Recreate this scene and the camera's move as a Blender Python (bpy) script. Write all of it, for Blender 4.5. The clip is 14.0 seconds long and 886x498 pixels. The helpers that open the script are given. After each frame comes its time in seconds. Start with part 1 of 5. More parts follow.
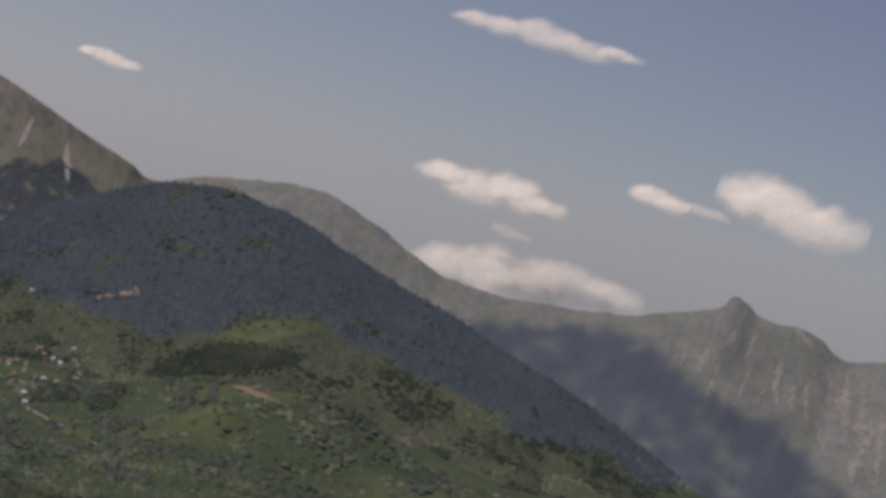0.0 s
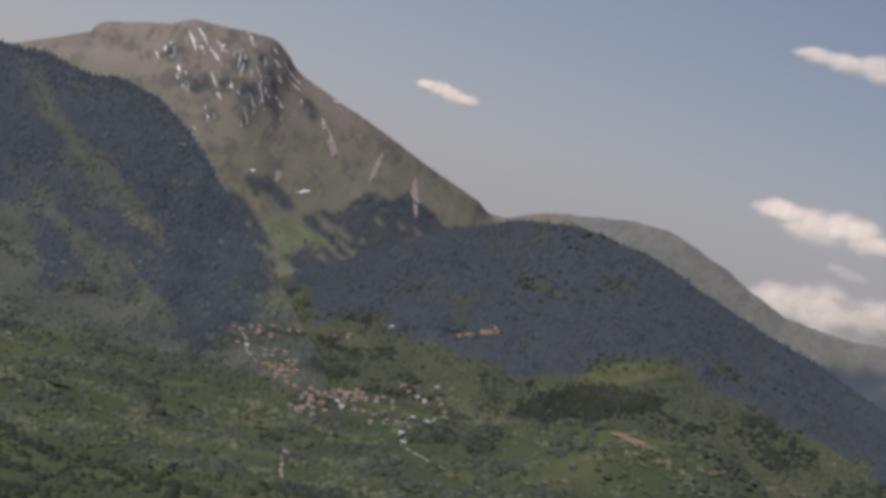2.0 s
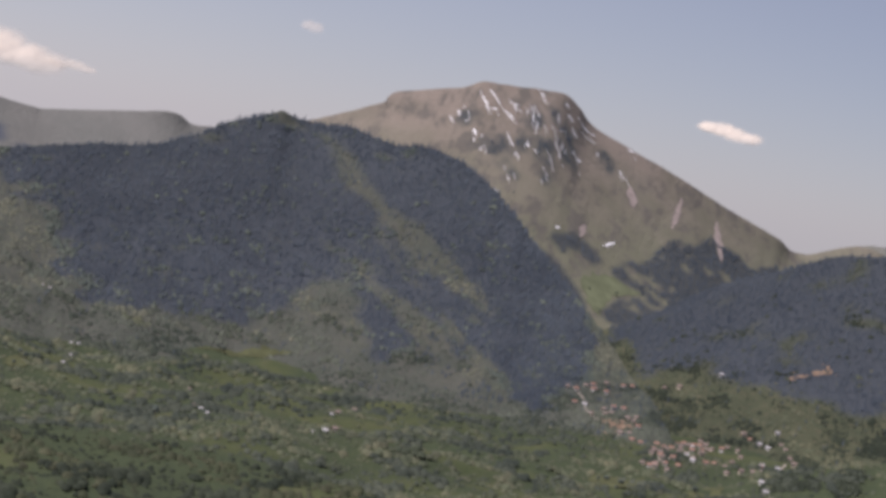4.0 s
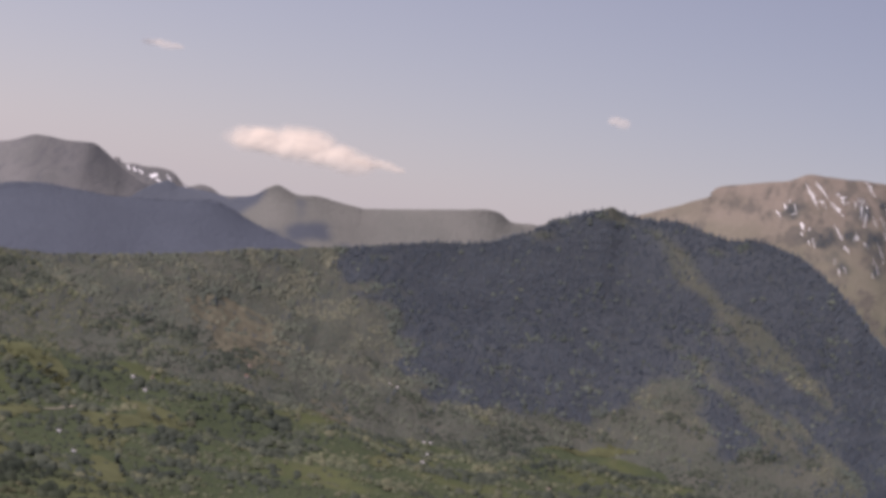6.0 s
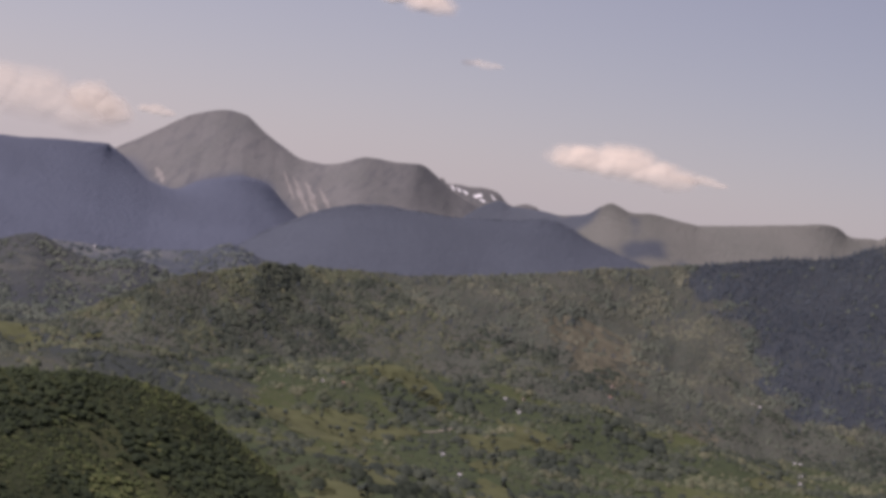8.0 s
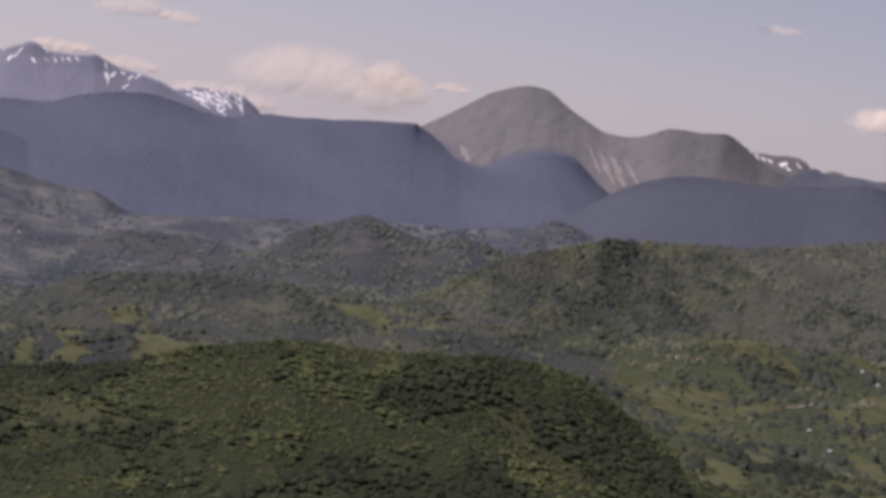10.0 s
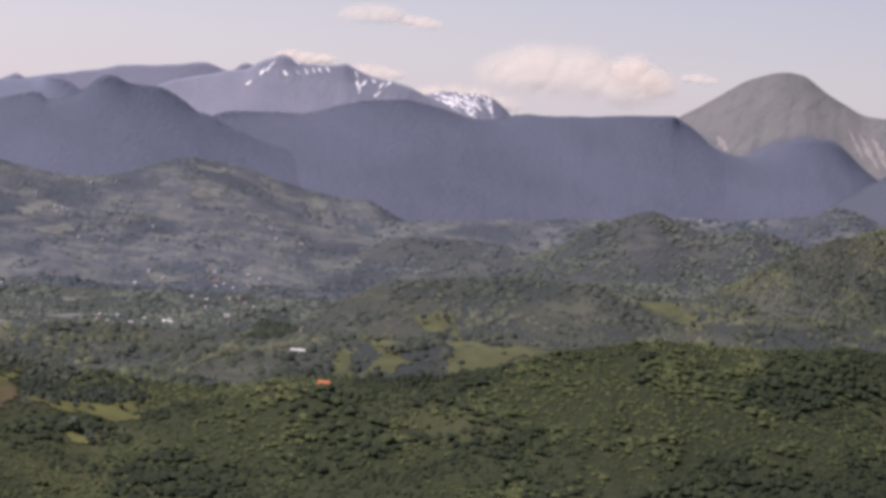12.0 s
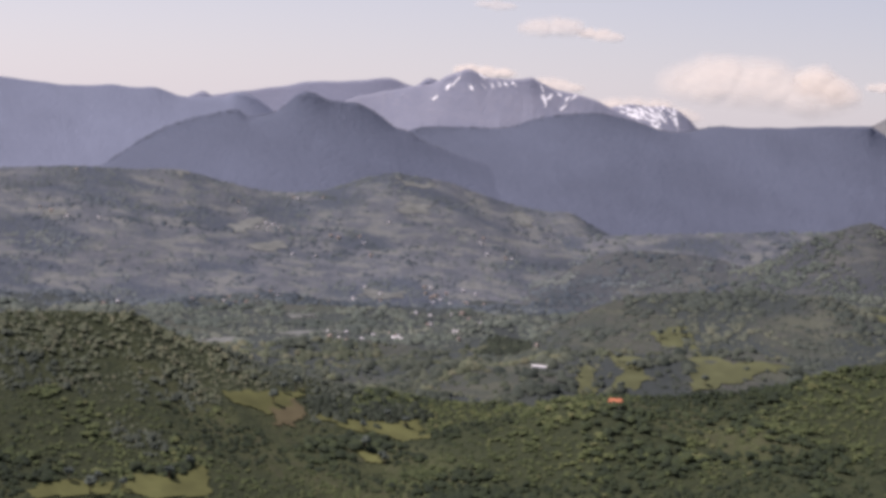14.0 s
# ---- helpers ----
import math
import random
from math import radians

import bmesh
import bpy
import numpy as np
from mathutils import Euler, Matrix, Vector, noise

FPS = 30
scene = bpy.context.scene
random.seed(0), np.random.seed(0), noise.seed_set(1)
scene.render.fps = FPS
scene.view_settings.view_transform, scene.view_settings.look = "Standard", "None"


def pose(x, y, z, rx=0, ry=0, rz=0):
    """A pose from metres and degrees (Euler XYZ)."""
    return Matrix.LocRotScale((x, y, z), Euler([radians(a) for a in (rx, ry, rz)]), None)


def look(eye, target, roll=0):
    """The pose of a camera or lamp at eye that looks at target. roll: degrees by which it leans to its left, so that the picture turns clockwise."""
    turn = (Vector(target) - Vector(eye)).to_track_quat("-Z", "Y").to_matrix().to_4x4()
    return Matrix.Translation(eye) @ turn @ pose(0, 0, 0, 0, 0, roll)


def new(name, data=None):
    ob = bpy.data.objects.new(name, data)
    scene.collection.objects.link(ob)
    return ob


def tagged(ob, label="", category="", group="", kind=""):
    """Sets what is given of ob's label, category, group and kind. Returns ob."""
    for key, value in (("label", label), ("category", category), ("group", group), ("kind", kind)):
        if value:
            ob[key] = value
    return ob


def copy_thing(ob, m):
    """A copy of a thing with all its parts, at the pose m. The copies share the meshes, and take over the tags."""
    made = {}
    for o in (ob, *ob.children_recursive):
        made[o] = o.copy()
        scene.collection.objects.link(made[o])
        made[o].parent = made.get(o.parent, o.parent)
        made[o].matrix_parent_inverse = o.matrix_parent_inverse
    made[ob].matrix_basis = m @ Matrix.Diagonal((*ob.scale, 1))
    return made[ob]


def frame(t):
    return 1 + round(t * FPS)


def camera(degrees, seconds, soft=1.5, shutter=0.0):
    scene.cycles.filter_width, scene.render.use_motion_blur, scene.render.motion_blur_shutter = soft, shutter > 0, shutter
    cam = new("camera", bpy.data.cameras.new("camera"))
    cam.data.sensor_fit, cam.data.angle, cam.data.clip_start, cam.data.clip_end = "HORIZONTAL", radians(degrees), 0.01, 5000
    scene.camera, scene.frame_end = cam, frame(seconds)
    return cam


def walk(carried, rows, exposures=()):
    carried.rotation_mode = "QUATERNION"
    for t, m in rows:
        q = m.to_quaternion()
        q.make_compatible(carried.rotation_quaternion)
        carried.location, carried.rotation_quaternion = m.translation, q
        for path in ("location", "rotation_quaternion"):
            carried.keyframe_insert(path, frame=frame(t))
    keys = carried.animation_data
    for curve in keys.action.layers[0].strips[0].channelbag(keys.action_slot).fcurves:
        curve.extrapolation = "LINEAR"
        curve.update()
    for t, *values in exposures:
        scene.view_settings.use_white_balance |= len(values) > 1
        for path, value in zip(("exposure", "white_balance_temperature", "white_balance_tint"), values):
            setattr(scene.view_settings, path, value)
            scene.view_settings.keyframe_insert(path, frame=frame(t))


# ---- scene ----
cam = camera(22.179, 14.0, soft=4.0)
PATH = [
    (0.00, look((241.90, -3.23, 232.42), (237.47, 996.65, 217.58), 14.153)),
    (0.50, look((224.77, 2.42, 231.89), (178.79, 1001.05, 206.67), 14.532)),
    (1.00, look((207.26, 7.10, 230.52), (129.32, 1003.83, 209.32), 14.424)),
    (1.50, look((189.46, 10.90, 228.49), (83.65, 1005.03, 206.07), 13.662)),
    (2.00, look((171.43, 13.89, 225.98), (39.02, 1004.47, 191.20), 15.049)),
    (2.50, look((153.25, 16.15, 223.14), (-12.82, 1001.30, 179.59), 13.249)),
    (3.10, look((131.30, 18.00, 219.46), (-68.66, 996.71, 173.12), 11.673)),
    (3.75, look((107.49, 19.07, 215.33), (-122.66, 991.37, 174.51), 10.643)),
    (4.40, look((83.74, 19.29, 211.22), (-176.54, 984.31, 179.69), 10.097)),
    (5.00, look((61.96, 18.82, 207.55), (-231.91, 974.37, 183.41), 9.827)),
    (5.50, look((43.97, 18.01, 204.63), (-282.82, 962.90, 185.10), 9.745)),
    (6.00, look((26.17, 16.84, 201.86), (-333.57, 949.76, 186.37), 9.598)),
    (6.50, look((8.59, 15.34, 199.26), (-379.65, 936.81, 186.64), 9.543)),
    (7.00, look((-8.74, 13.53, 196.82), (-423.61, 923.35, 186.32), 9.608)),
    (7.50, look((-25.77, 11.43, 194.56), (-471.01, 906.62, 174.72), 9.033)),
    (8.10, look((-45.80, 8.52, 192.06), (-523.41, 886.61, 163.17), 8.556)),
    (8.75, look((-66.91, 4.87, 189.59), (-575.51, 865.10, 153.03), 8.229)),
    (9.40, look((-87.37, 0.67, 187.34), (-626.29, 841.84, 142.67), 7.728)),
    (10.00, look((-105.61, -3.76, 185.44), (-674.84, 816.59, 130.57), 6.782)),
    (10.50, look((-120.31, -7.91, 183.98), (-716.65, 792.13, 118.25), 5.590)),
    (11.00, look((-134.52, -12.53, 182.64), (-747.29, 775.01, 117.06), 5.311)),
    (11.50, look((-148.21, -17.69, 181.40), (-776.71, 757.78, 121.23), 4.103)),
    (12.00, look((-161.34, -23.47, 180.30), (-806.78, 737.59, 115.59), 3.837)),
    (12.50, look((-173.89, -29.96, 179.36), (-837.34, 715.99, 121.17), 3.045)),
    (13.00, look((-185.81, -37.26, 178.61), (-864.35, 694.96, 120.06), 2.971)),
    (13.50, look((-197.06, -45.49, 178.11), (-882.33, 679.24, 106.17), 4.174)),
    (14.00, look((-207.60, -54.76, 177.93), (-902.22, 661.86, 114.96), 3.149)),
]
EXPOSURES = [(0.0, -0.80, 6350, 19), (2.5, -0.50, 6300, 18), (5.0, -0.20, 6600, 27), (7.5, -0.40, 6750, 29), (10.0, -0.46, 6600, 31), (11.5, -0.13, 6550, 28), (14.0, 0.0, 6600, 25)]
walk(cam, PATH, EXPOSURES)

# ---- world and sun ----
SUN_AZ, SUN_EL = 130.0, 62.0    # degrees to the left of +y, and above the horizon
world = bpy.data.worlds.new("sky")
scene.world = world
world.use_nodes = True
wn = world.node_tree.nodes
sky = wn.new("ShaderNodeTexSky")
sky.sky_type = "NISHITA"
sky.sun_disc = False
sky.sun_elevation, sky.sun_rotation = radians(SUN_EL), radians(-SUN_AZ)
sky.altitude, sky.air_density, sky.dust_density, sky.ozone_density = 1200, 1.0, 1.2, 7.0
wn["Background"].inputs["Strength"].default_value = 0.105
veil = wn.new("ShaderNodeBackground")        # summer haze in front of the blue, brighter on the side of the sun
veil.inputs["Color"].default_value, veil.inputs["Strength"].default_value = (0.90, 0.86, 0.87, 1), 0.70
hazy = wn.new("ShaderNodeMixShader")
hazy.inputs["Fac"].default_value = 0.47
wl = world.node_tree.links
wl.new(sky.outputs["Color"], wn["Background"].inputs["Color"])
wl.new(wn["Background"].outputs[0], hazy.inputs[1])
wl.new(veil.outputs[0], hazy.inputs[2])
towards, sunward, glow = wn.new("ShaderNodeTexCoord"), wn.new("ShaderNodeVectorMath"), wn.new("ShaderNodeMath")
sunward.operation, glow.operation = "DOT_PRODUCT", "MULTIPLY_ADD"
sunward.inputs[1].default_value = (-math.sin(radians(SUN_AZ)), math.cos(radians(SUN_AZ)), 0)
glow.inputs[1].default_value, glow.inputs[2].default_value = 0.50, 0.66
wl.new(towards.outputs["Generated"], sunward.inputs[0])
wl.new(sunward.outputs["Value"], glow.inputs[0])
height, thin, low = wn.new("ShaderNodeSeparateXYZ"), wn.new("ShaderNodeMath"), wn.new("ShaderNodeMath")
thin.operation, low.operation = "SUBTRACT", "POWER"      # and thicker low over the horizon
thin.inputs[0].default_value, thin.use_clamp, low.inputs[1].default_value = 1.0, True, 9.0
lowhaze = wn.new("ShaderNodeMath")
lowhaze.operation, lowhaze.inputs[1].default_value = "MULTIPLY_ADD", 0.40
wl.new(towards.outputs["Generated"], height.inputs[0])
wl.new(height.outputs["Z"], thin.inputs[1])
wl.new(thin.outputs[0], low.inputs[0])
wl.new(low.outputs[0], lowhaze.inputs[0])
wl.new(glow.outputs[0], lowhaze.inputs[2])
wl.new(lowhaze.outputs[0], veil.inputs["Strength"])
wl.new(hazy.outputs[0], wn["World Output"].inputs["Surface"])
sun = new("sun", bpy.data.lights.new("sun", "SUN"))
sun.data.energy, sun.data.angle, sun.data.color = 4.8, radians(0.6), (1.0, 0.95, 0.87)
sa, se = radians(SUN_AZ), radians(SUN_EL)
sun.matrix_world = look((0, 0, 900), (math.sin(sa) * math.cos(se), -math.cos(sa) * math.cos(se), 900 - math.sin(se)))


from mathutils.bvhtree import BVHTree


# ---- noise ----
def lattice(ix, iy, seed):
    h = (ix * 374761393 + iy * 668265263 + seed * 982451653) & 0xFFFFFFFF
    h = ((h ^ (h >> 13)) * 1274126177) & 0xFFFFFFFF
    return ((h ^ (h >> 16)) & 0xFFFF) / 65535.0


def vnoise(x, y, seed=0):
    """Smooth noise from 0 to 1 over arrays."""
    x, y = np.asarray(x, float), np.asarray(y, float)
    ix, iy = np.floor(x).astype(np.int64), np.floor(y).astype(np.int64)
    fx, fy = x - ix, y - iy
    fx, fy = fx * fx * (3 - 2 * fx), fy * fy * (3 - 2 * fy)
    a, b = lattice(ix, iy, seed), lattice(ix + 1, iy, seed)
    c, d = lattice(ix, iy + 1, seed), lattice(ix + 1, iy + 1, seed)
    return (a + (b - a) * fx) * (1 - fy) + (c + (d - c) * fx) * fy


def fbm(x, y, octaves=4, seed=0):
    total, gain, norm = 0.0, 1.0, 0.0
    for k in range(octaves):
        total = total + gain * vnoise(x * 2 ** k, y * 2 ** k, seed + k)
        norm, gain = norm + gain, gain * 0.5
    return total / norm


def smooth(a, b, x):
    u = np.clip((x - a) / (b - a), 0, 1)
    return u * u * (3 - 2 * u)


# ---- materials ----
def nodes_of(name, rough=0.95):
    m = bpy.data.materials.new(name)
    m.use_nodes = True
    n, l = m.node_tree.nodes, m.node_tree.links
    b = n["Principled BSDF"]
    b.inputs["Roughness"].default_value = rough
    b.inputs["Specular IOR Level"].default_value = 0.12
    return m, n, l, b


def noise_node(n, l, scale, detail=4.0, rough=0.55, stretch=None):
    tc = n.new("ShaderNodeTexCoord")
    t = n.new("ShaderNodeTexNoise")
    t.inputs["Scale"].default_value, t.inputs["Detail"].default_value, t.inputs["Roughness"].default_value = scale, detail, rough
    if stretch:
        mp = n.new("ShaderNodeMapping")
        mp.inputs["Scale"].default_value = stretch
        l.new(tc.outputs["Object"], mp.inputs["Vector"])
        l.new(mp.outputs["Vector"], t.inputs["Vector"])
    else:
        l.new(tc.outputs["Object"], t.inputs["Vector"])
    return t.outputs["Fac"]


def ramp(n, l, fac, stops):
    r = n.new("ShaderNodeValToRGB")
    while len(r.color_ramp.elements) < len(stops):
        r.color_ramp.elements.new(0.5)
    for e, (p, c) in zip(r.color_ramp.elements, stops):
        e.position, e.color = p, (*c, 1)
    l.new(fac, r.inputs["Fac"])
    return r.outputs["Color"]


def mix(n, l, fac, a, b, mode="MIX"):
    x = n.new("ShaderNodeMix")
    x.data_type, x.blend_type = "RGBA", mode
    for sock, val in ((x.inputs["Factor"], fac), (x.inputs["A"], a), (x.inputs["B"], b)):
        if isinstance(val, (float, int)):
            sock.default_value = val
        elif isinstance(val, tuple):
            sock.default_value = (*val, 1)
        else:
            l.new(val, sock)
    return x.outputs["Result"]


def bump(n, l, bsdf, fac, strength, distance):
    b = n.new("ShaderNodeBump")
    b.inputs["Strength"].default_value, b.inputs["Distance"].default_value = strength, distance
    l.new(fac, b.inputs["Height"])
    l.new(b.outputs["Normal"], bsdf.inputs["Normal"])


def land(name, open_a, open_b, soil, wood_a, wood_b, coarse=0.02, fine=0.16, wood_scale=0.25, low=None, band=(0, 1), crag=None, ribs=(0.035, (1.6, 0.7, 0.5)), fields=None, strips=(0.02, 0.54)):
    """Slope with open ground (grass, rock, soil) and, where the cover attribute says so, woods."""
    m, n, l, b = nodes_of(name)
    big, small = noise_node(n, l, coarse, 5), noise_node(n, l, fine, 5, 0.65)
    ground = ramp(n, l, big, [(0.35, open_a), (0.62, open_b)])
    ground = mix(n, l, ramp(n, l, small, [(0.50, (0, 0, 0)), (0.72, (0.75, 0.75, 0.75))]), ground, soil)
    if fields:  # strips of pale fields along the slope
        strip = noise_node(n, l, strips[0], 4, 0.6, (1.0, 1.0, 5.0))
        ground = mix(n, l, ramp(n, l, strip, [(strips[1], (0, 0, 0)), (strips[1] + 0.06, (0.8, 0.8, 0.8))]), ground, fields)
    if low:     # grass takes over from rock further down
        tc, sep, mr, ad = n.new("ShaderNodeTexCoord"), n.new("ShaderNodeSeparateXYZ"), n.new("ShaderNodeMapRange"), n.new("ShaderNodeMath")
        l.new(tc.outputs["Object"], sep.inputs[0])
        ad.operation = "MULTIPLY_ADD"
        ad.inputs[1].default_value = 90.0
        l.new(big, ad.inputs[0])
        l.new(sep.outputs["Z"], ad.inputs[2])
        mr.inputs["From Min"].default_value, mr.inputs["From Max"].default_value = band[0] + 45, band[1] + 45
        mr.inputs["To Min"].default_value, mr.inputs["To Max"].default_value = 0.9, 0.0
        l.new(ad.outputs[0], mr.inputs["Value"])
        ground = mix(n, l, mr.outputs["Result"], ground, low)
    if crag:    # dark rock ribs that run down the slope
        rib = noise_node(n, l, ribs[0], 6, 0.7, ribs[1])
        ground = mix(n, l, ramp(n, l, rib, [(0.50, (0, 0, 0)), (0.60, (0.85, 0.85, 0.85))]), ground, crag)
    speck = noise_node(n, l, wood_scale, 3, 0.7)
    woods = ramp(n, l, speck, [(0.36, wood_a), (0.64, wood_b)])
    at = n.new("ShaderNodeAttribute")
    at.attribute_name = "cover"
    col = mix(n, l, at.outputs["Fac"], ground, woods)
    col = mix(n, l, 0.30, col, ramp(n, l, noise_node(n, l, 0.006, 3), [(0.3, (0.35, 0.35, 0.35)), (0.7, (0.65, 0.65, 0.65))]), "OVERLAY")
    l.new(col, b.inputs["Base Color"])
    bump(n, l, b, small, 0.8, 3.0)
    return m


def foliage(name, stops, scale=0.9, patch=0.75, lift=0.6):
    """Leaves: they scatter light upwards more evenly than a closed skin, so the normal leans to the sky."""
    m, n, l, b = nodes_of(name, 0.8)
    g = n.new("ShaderNodeNewGeometry")
    col = ramp(n, l, g.outputs["Random Per Island"], stops)
    col = mix(n, l, 0.5, col, ramp(n, l, noise_node(n, l, scale, 2), [(0.3, (0.25, 0.25, 0.25)), (0.7, (0.75, 0.75, 0.75))]), "OVERLAY")
    col = mix(n, l, patch, col, ramp(n, l, noise_node(n, l, 0.014, 4), [(0.35, (0.28, 0.32, 0.30)), (0.65, (0.72, 0.72, 0.62))]), "OVERLAY")
    l.new(col, b.inputs["Base Color"])
    up, unit = n.new("ShaderNodeVectorMath"), n.new("ShaderNodeVectorMath")
    up.operation, unit.operation = "ADD", "NORMALIZE"
    up.inputs[1].default_value = (0, 0, lift)
    l.new(g.outputs["Normal"], up.inputs[0])
    l.new(up.outputs[0], unit.inputs[0])
    l.new(unit.outputs[0], b.inputs["Normal"])
    return m


def plain(name, colour, rough=0.85, scale=0.4, spread=0.25):
    m, n, l, b = nodes_of(name, rough)
    lo = tuple(c * (1 - spread) for c in colour)
    hi = tuple(min(1, c * (1 + spread)) for c in colour)
    l.new(ramp(n, l, noise_node(n, l, scale, 4), [(0.3, lo), (0.7, hi)]), b.inputs["Base Color"])
    return m


# the blue of far woods, with the haze painted into the base colour
HAZE_BLUE_A, HAZE_BLUE_B = (0.094, 0.111, 0.156), (0.105, 0.122, 0.167)
M_GROUND = land("valley_ground", (0.056, 0.073, 0.034), (0.080, 0.093, 0.042), (0.097, 0.095, 0.059), (0.044, 0.059, 0.034), (0.058, 0.075, 0.039), 0.012, 0.09, 0.2)
M_NEAR = land("near_hill_ground", (0.040, 0.048, 0.024), (0.056, 0.065, 0.031), (0.067, 0.062, 0.043), (0.028, 0.036, 0.020), (0.040, 0.048, 0.024), 0.02, 0.2, 0.3)
# The woods colours in the next four carry painted haze, paler and bluer.
M_SNOWY = land("bare_mountain", (0.191, 0.167, 0.142), (0.235, 0.203, 0.172), (0.262, 0.227, 0.196), (0.069, 0.078, 0.080), (0.080, 0.088, 0.088), low=(0.161, 0.167, 0.118), band=(150.0, 285.0), crag=(0.129, 0.121, 0.109), ribs=(0.03, (1.5, 0.8, 0.35)))
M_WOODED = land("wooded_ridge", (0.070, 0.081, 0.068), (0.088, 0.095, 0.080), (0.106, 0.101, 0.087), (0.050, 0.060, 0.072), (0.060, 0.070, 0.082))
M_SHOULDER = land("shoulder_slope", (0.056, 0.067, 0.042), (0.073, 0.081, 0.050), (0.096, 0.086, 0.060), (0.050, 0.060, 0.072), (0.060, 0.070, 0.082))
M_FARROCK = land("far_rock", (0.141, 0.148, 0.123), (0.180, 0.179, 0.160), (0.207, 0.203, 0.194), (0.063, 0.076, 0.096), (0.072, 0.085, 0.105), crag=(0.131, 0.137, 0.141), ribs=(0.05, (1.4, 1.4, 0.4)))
# These far mountains have haze in their colours: rock, grass and woods greyed or blued.
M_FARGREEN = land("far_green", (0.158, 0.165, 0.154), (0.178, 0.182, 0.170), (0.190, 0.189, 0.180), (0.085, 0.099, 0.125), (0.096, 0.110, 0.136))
M_CONE = land("cone_mountain", (0.164, 0.170, 0.171), (0.188, 0.190, 0.192), (0.204, 0.202, 0.205), HAZE_BLUE_A, HAZE_BLUE_B, crag=(0.146, 0.151, 0.159))
M_BLUE = land("blue_range", (0.125, 0.138, 0.145), (0.140, 0.148, 0.155), (0.15, 0.152, 0.155), HAZE_BLUE_A, HAZE_BLUE_B)
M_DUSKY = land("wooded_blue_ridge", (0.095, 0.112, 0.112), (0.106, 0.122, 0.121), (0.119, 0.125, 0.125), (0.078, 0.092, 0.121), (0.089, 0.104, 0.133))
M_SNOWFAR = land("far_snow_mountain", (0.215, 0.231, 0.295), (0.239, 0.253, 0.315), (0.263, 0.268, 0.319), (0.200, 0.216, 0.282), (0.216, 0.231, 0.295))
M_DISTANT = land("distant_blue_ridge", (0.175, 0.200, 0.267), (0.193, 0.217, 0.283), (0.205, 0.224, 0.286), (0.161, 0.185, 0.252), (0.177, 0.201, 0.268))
# Haze is painted into the ground colours of the far slopes and valley hills.
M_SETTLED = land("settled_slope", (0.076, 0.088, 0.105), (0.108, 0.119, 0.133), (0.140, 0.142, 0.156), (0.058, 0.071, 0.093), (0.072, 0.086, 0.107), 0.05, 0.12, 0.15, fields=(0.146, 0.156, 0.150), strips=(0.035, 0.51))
M_HAZEVALE = land("hazy_valley_ground", (0.053, 0.063, 0.052), (0.067, 0.074, 0.062), (0.078, 0.076, 0.073), (0.040, 0.049, 0.049), (0.048, 0.058, 0.056), 0.02, 0.12, 0.2, fields=(0.084, 0.092, 0.070))
M_HAZEHILL = land("hazy_hill_ground", (0.063, 0.073, 0.077), (0.075, 0.083, 0.086), (0.088, 0.090, 0.092), (0.053, 0.062, 0.071), (0.063, 0.071, 0.080), 0.02, 0.12, 0.2, fields=(0.100, 0.106, 0.100))
M_LEAF = foliage("dark_leaves", [(0.0, (0.017, 0.024, 0.016)), (0.5, (0.024, 0.033, 0.019)), (1.0, (0.036, 0.047, 0.024))], 0.9, 0.75, 1.5)
M_LEAF_LIGHT = foliage("light_leaves", [(0.0, (0.040, 0.052, 0.025)), (0.5, (0.052, 0.065, 0.029)), (0.88, (0.067, 0.080, 0.037)), (1.0, (0.090, 0.093, 0.047))], 0.9, 0.75, 1.5)
# Leaf colours by distance: the farther the woods, the more haze painted in.
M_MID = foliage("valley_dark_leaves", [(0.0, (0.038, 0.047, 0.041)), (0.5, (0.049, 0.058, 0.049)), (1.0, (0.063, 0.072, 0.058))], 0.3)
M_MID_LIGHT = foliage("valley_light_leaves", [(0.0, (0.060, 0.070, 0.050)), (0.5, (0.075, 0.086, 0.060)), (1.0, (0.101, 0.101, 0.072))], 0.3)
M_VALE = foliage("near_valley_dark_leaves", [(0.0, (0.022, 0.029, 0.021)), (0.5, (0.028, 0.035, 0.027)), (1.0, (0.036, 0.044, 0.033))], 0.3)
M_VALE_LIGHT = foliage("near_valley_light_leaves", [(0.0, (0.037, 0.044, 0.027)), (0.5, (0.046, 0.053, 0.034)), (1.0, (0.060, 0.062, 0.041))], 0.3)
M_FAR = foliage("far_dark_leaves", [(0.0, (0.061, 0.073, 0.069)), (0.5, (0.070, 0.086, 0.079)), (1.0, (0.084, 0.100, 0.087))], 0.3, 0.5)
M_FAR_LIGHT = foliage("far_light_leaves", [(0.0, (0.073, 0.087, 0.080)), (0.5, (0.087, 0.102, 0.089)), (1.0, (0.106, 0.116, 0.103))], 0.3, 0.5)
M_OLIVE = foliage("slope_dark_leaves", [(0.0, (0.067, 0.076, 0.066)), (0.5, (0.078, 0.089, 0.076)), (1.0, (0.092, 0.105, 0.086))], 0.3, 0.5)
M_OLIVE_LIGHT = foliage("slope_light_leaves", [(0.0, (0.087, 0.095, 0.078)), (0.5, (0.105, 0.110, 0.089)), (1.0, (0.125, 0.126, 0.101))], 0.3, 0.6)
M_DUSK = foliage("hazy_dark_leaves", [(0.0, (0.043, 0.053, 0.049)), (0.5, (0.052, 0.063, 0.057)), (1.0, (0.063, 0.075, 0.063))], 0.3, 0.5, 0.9)
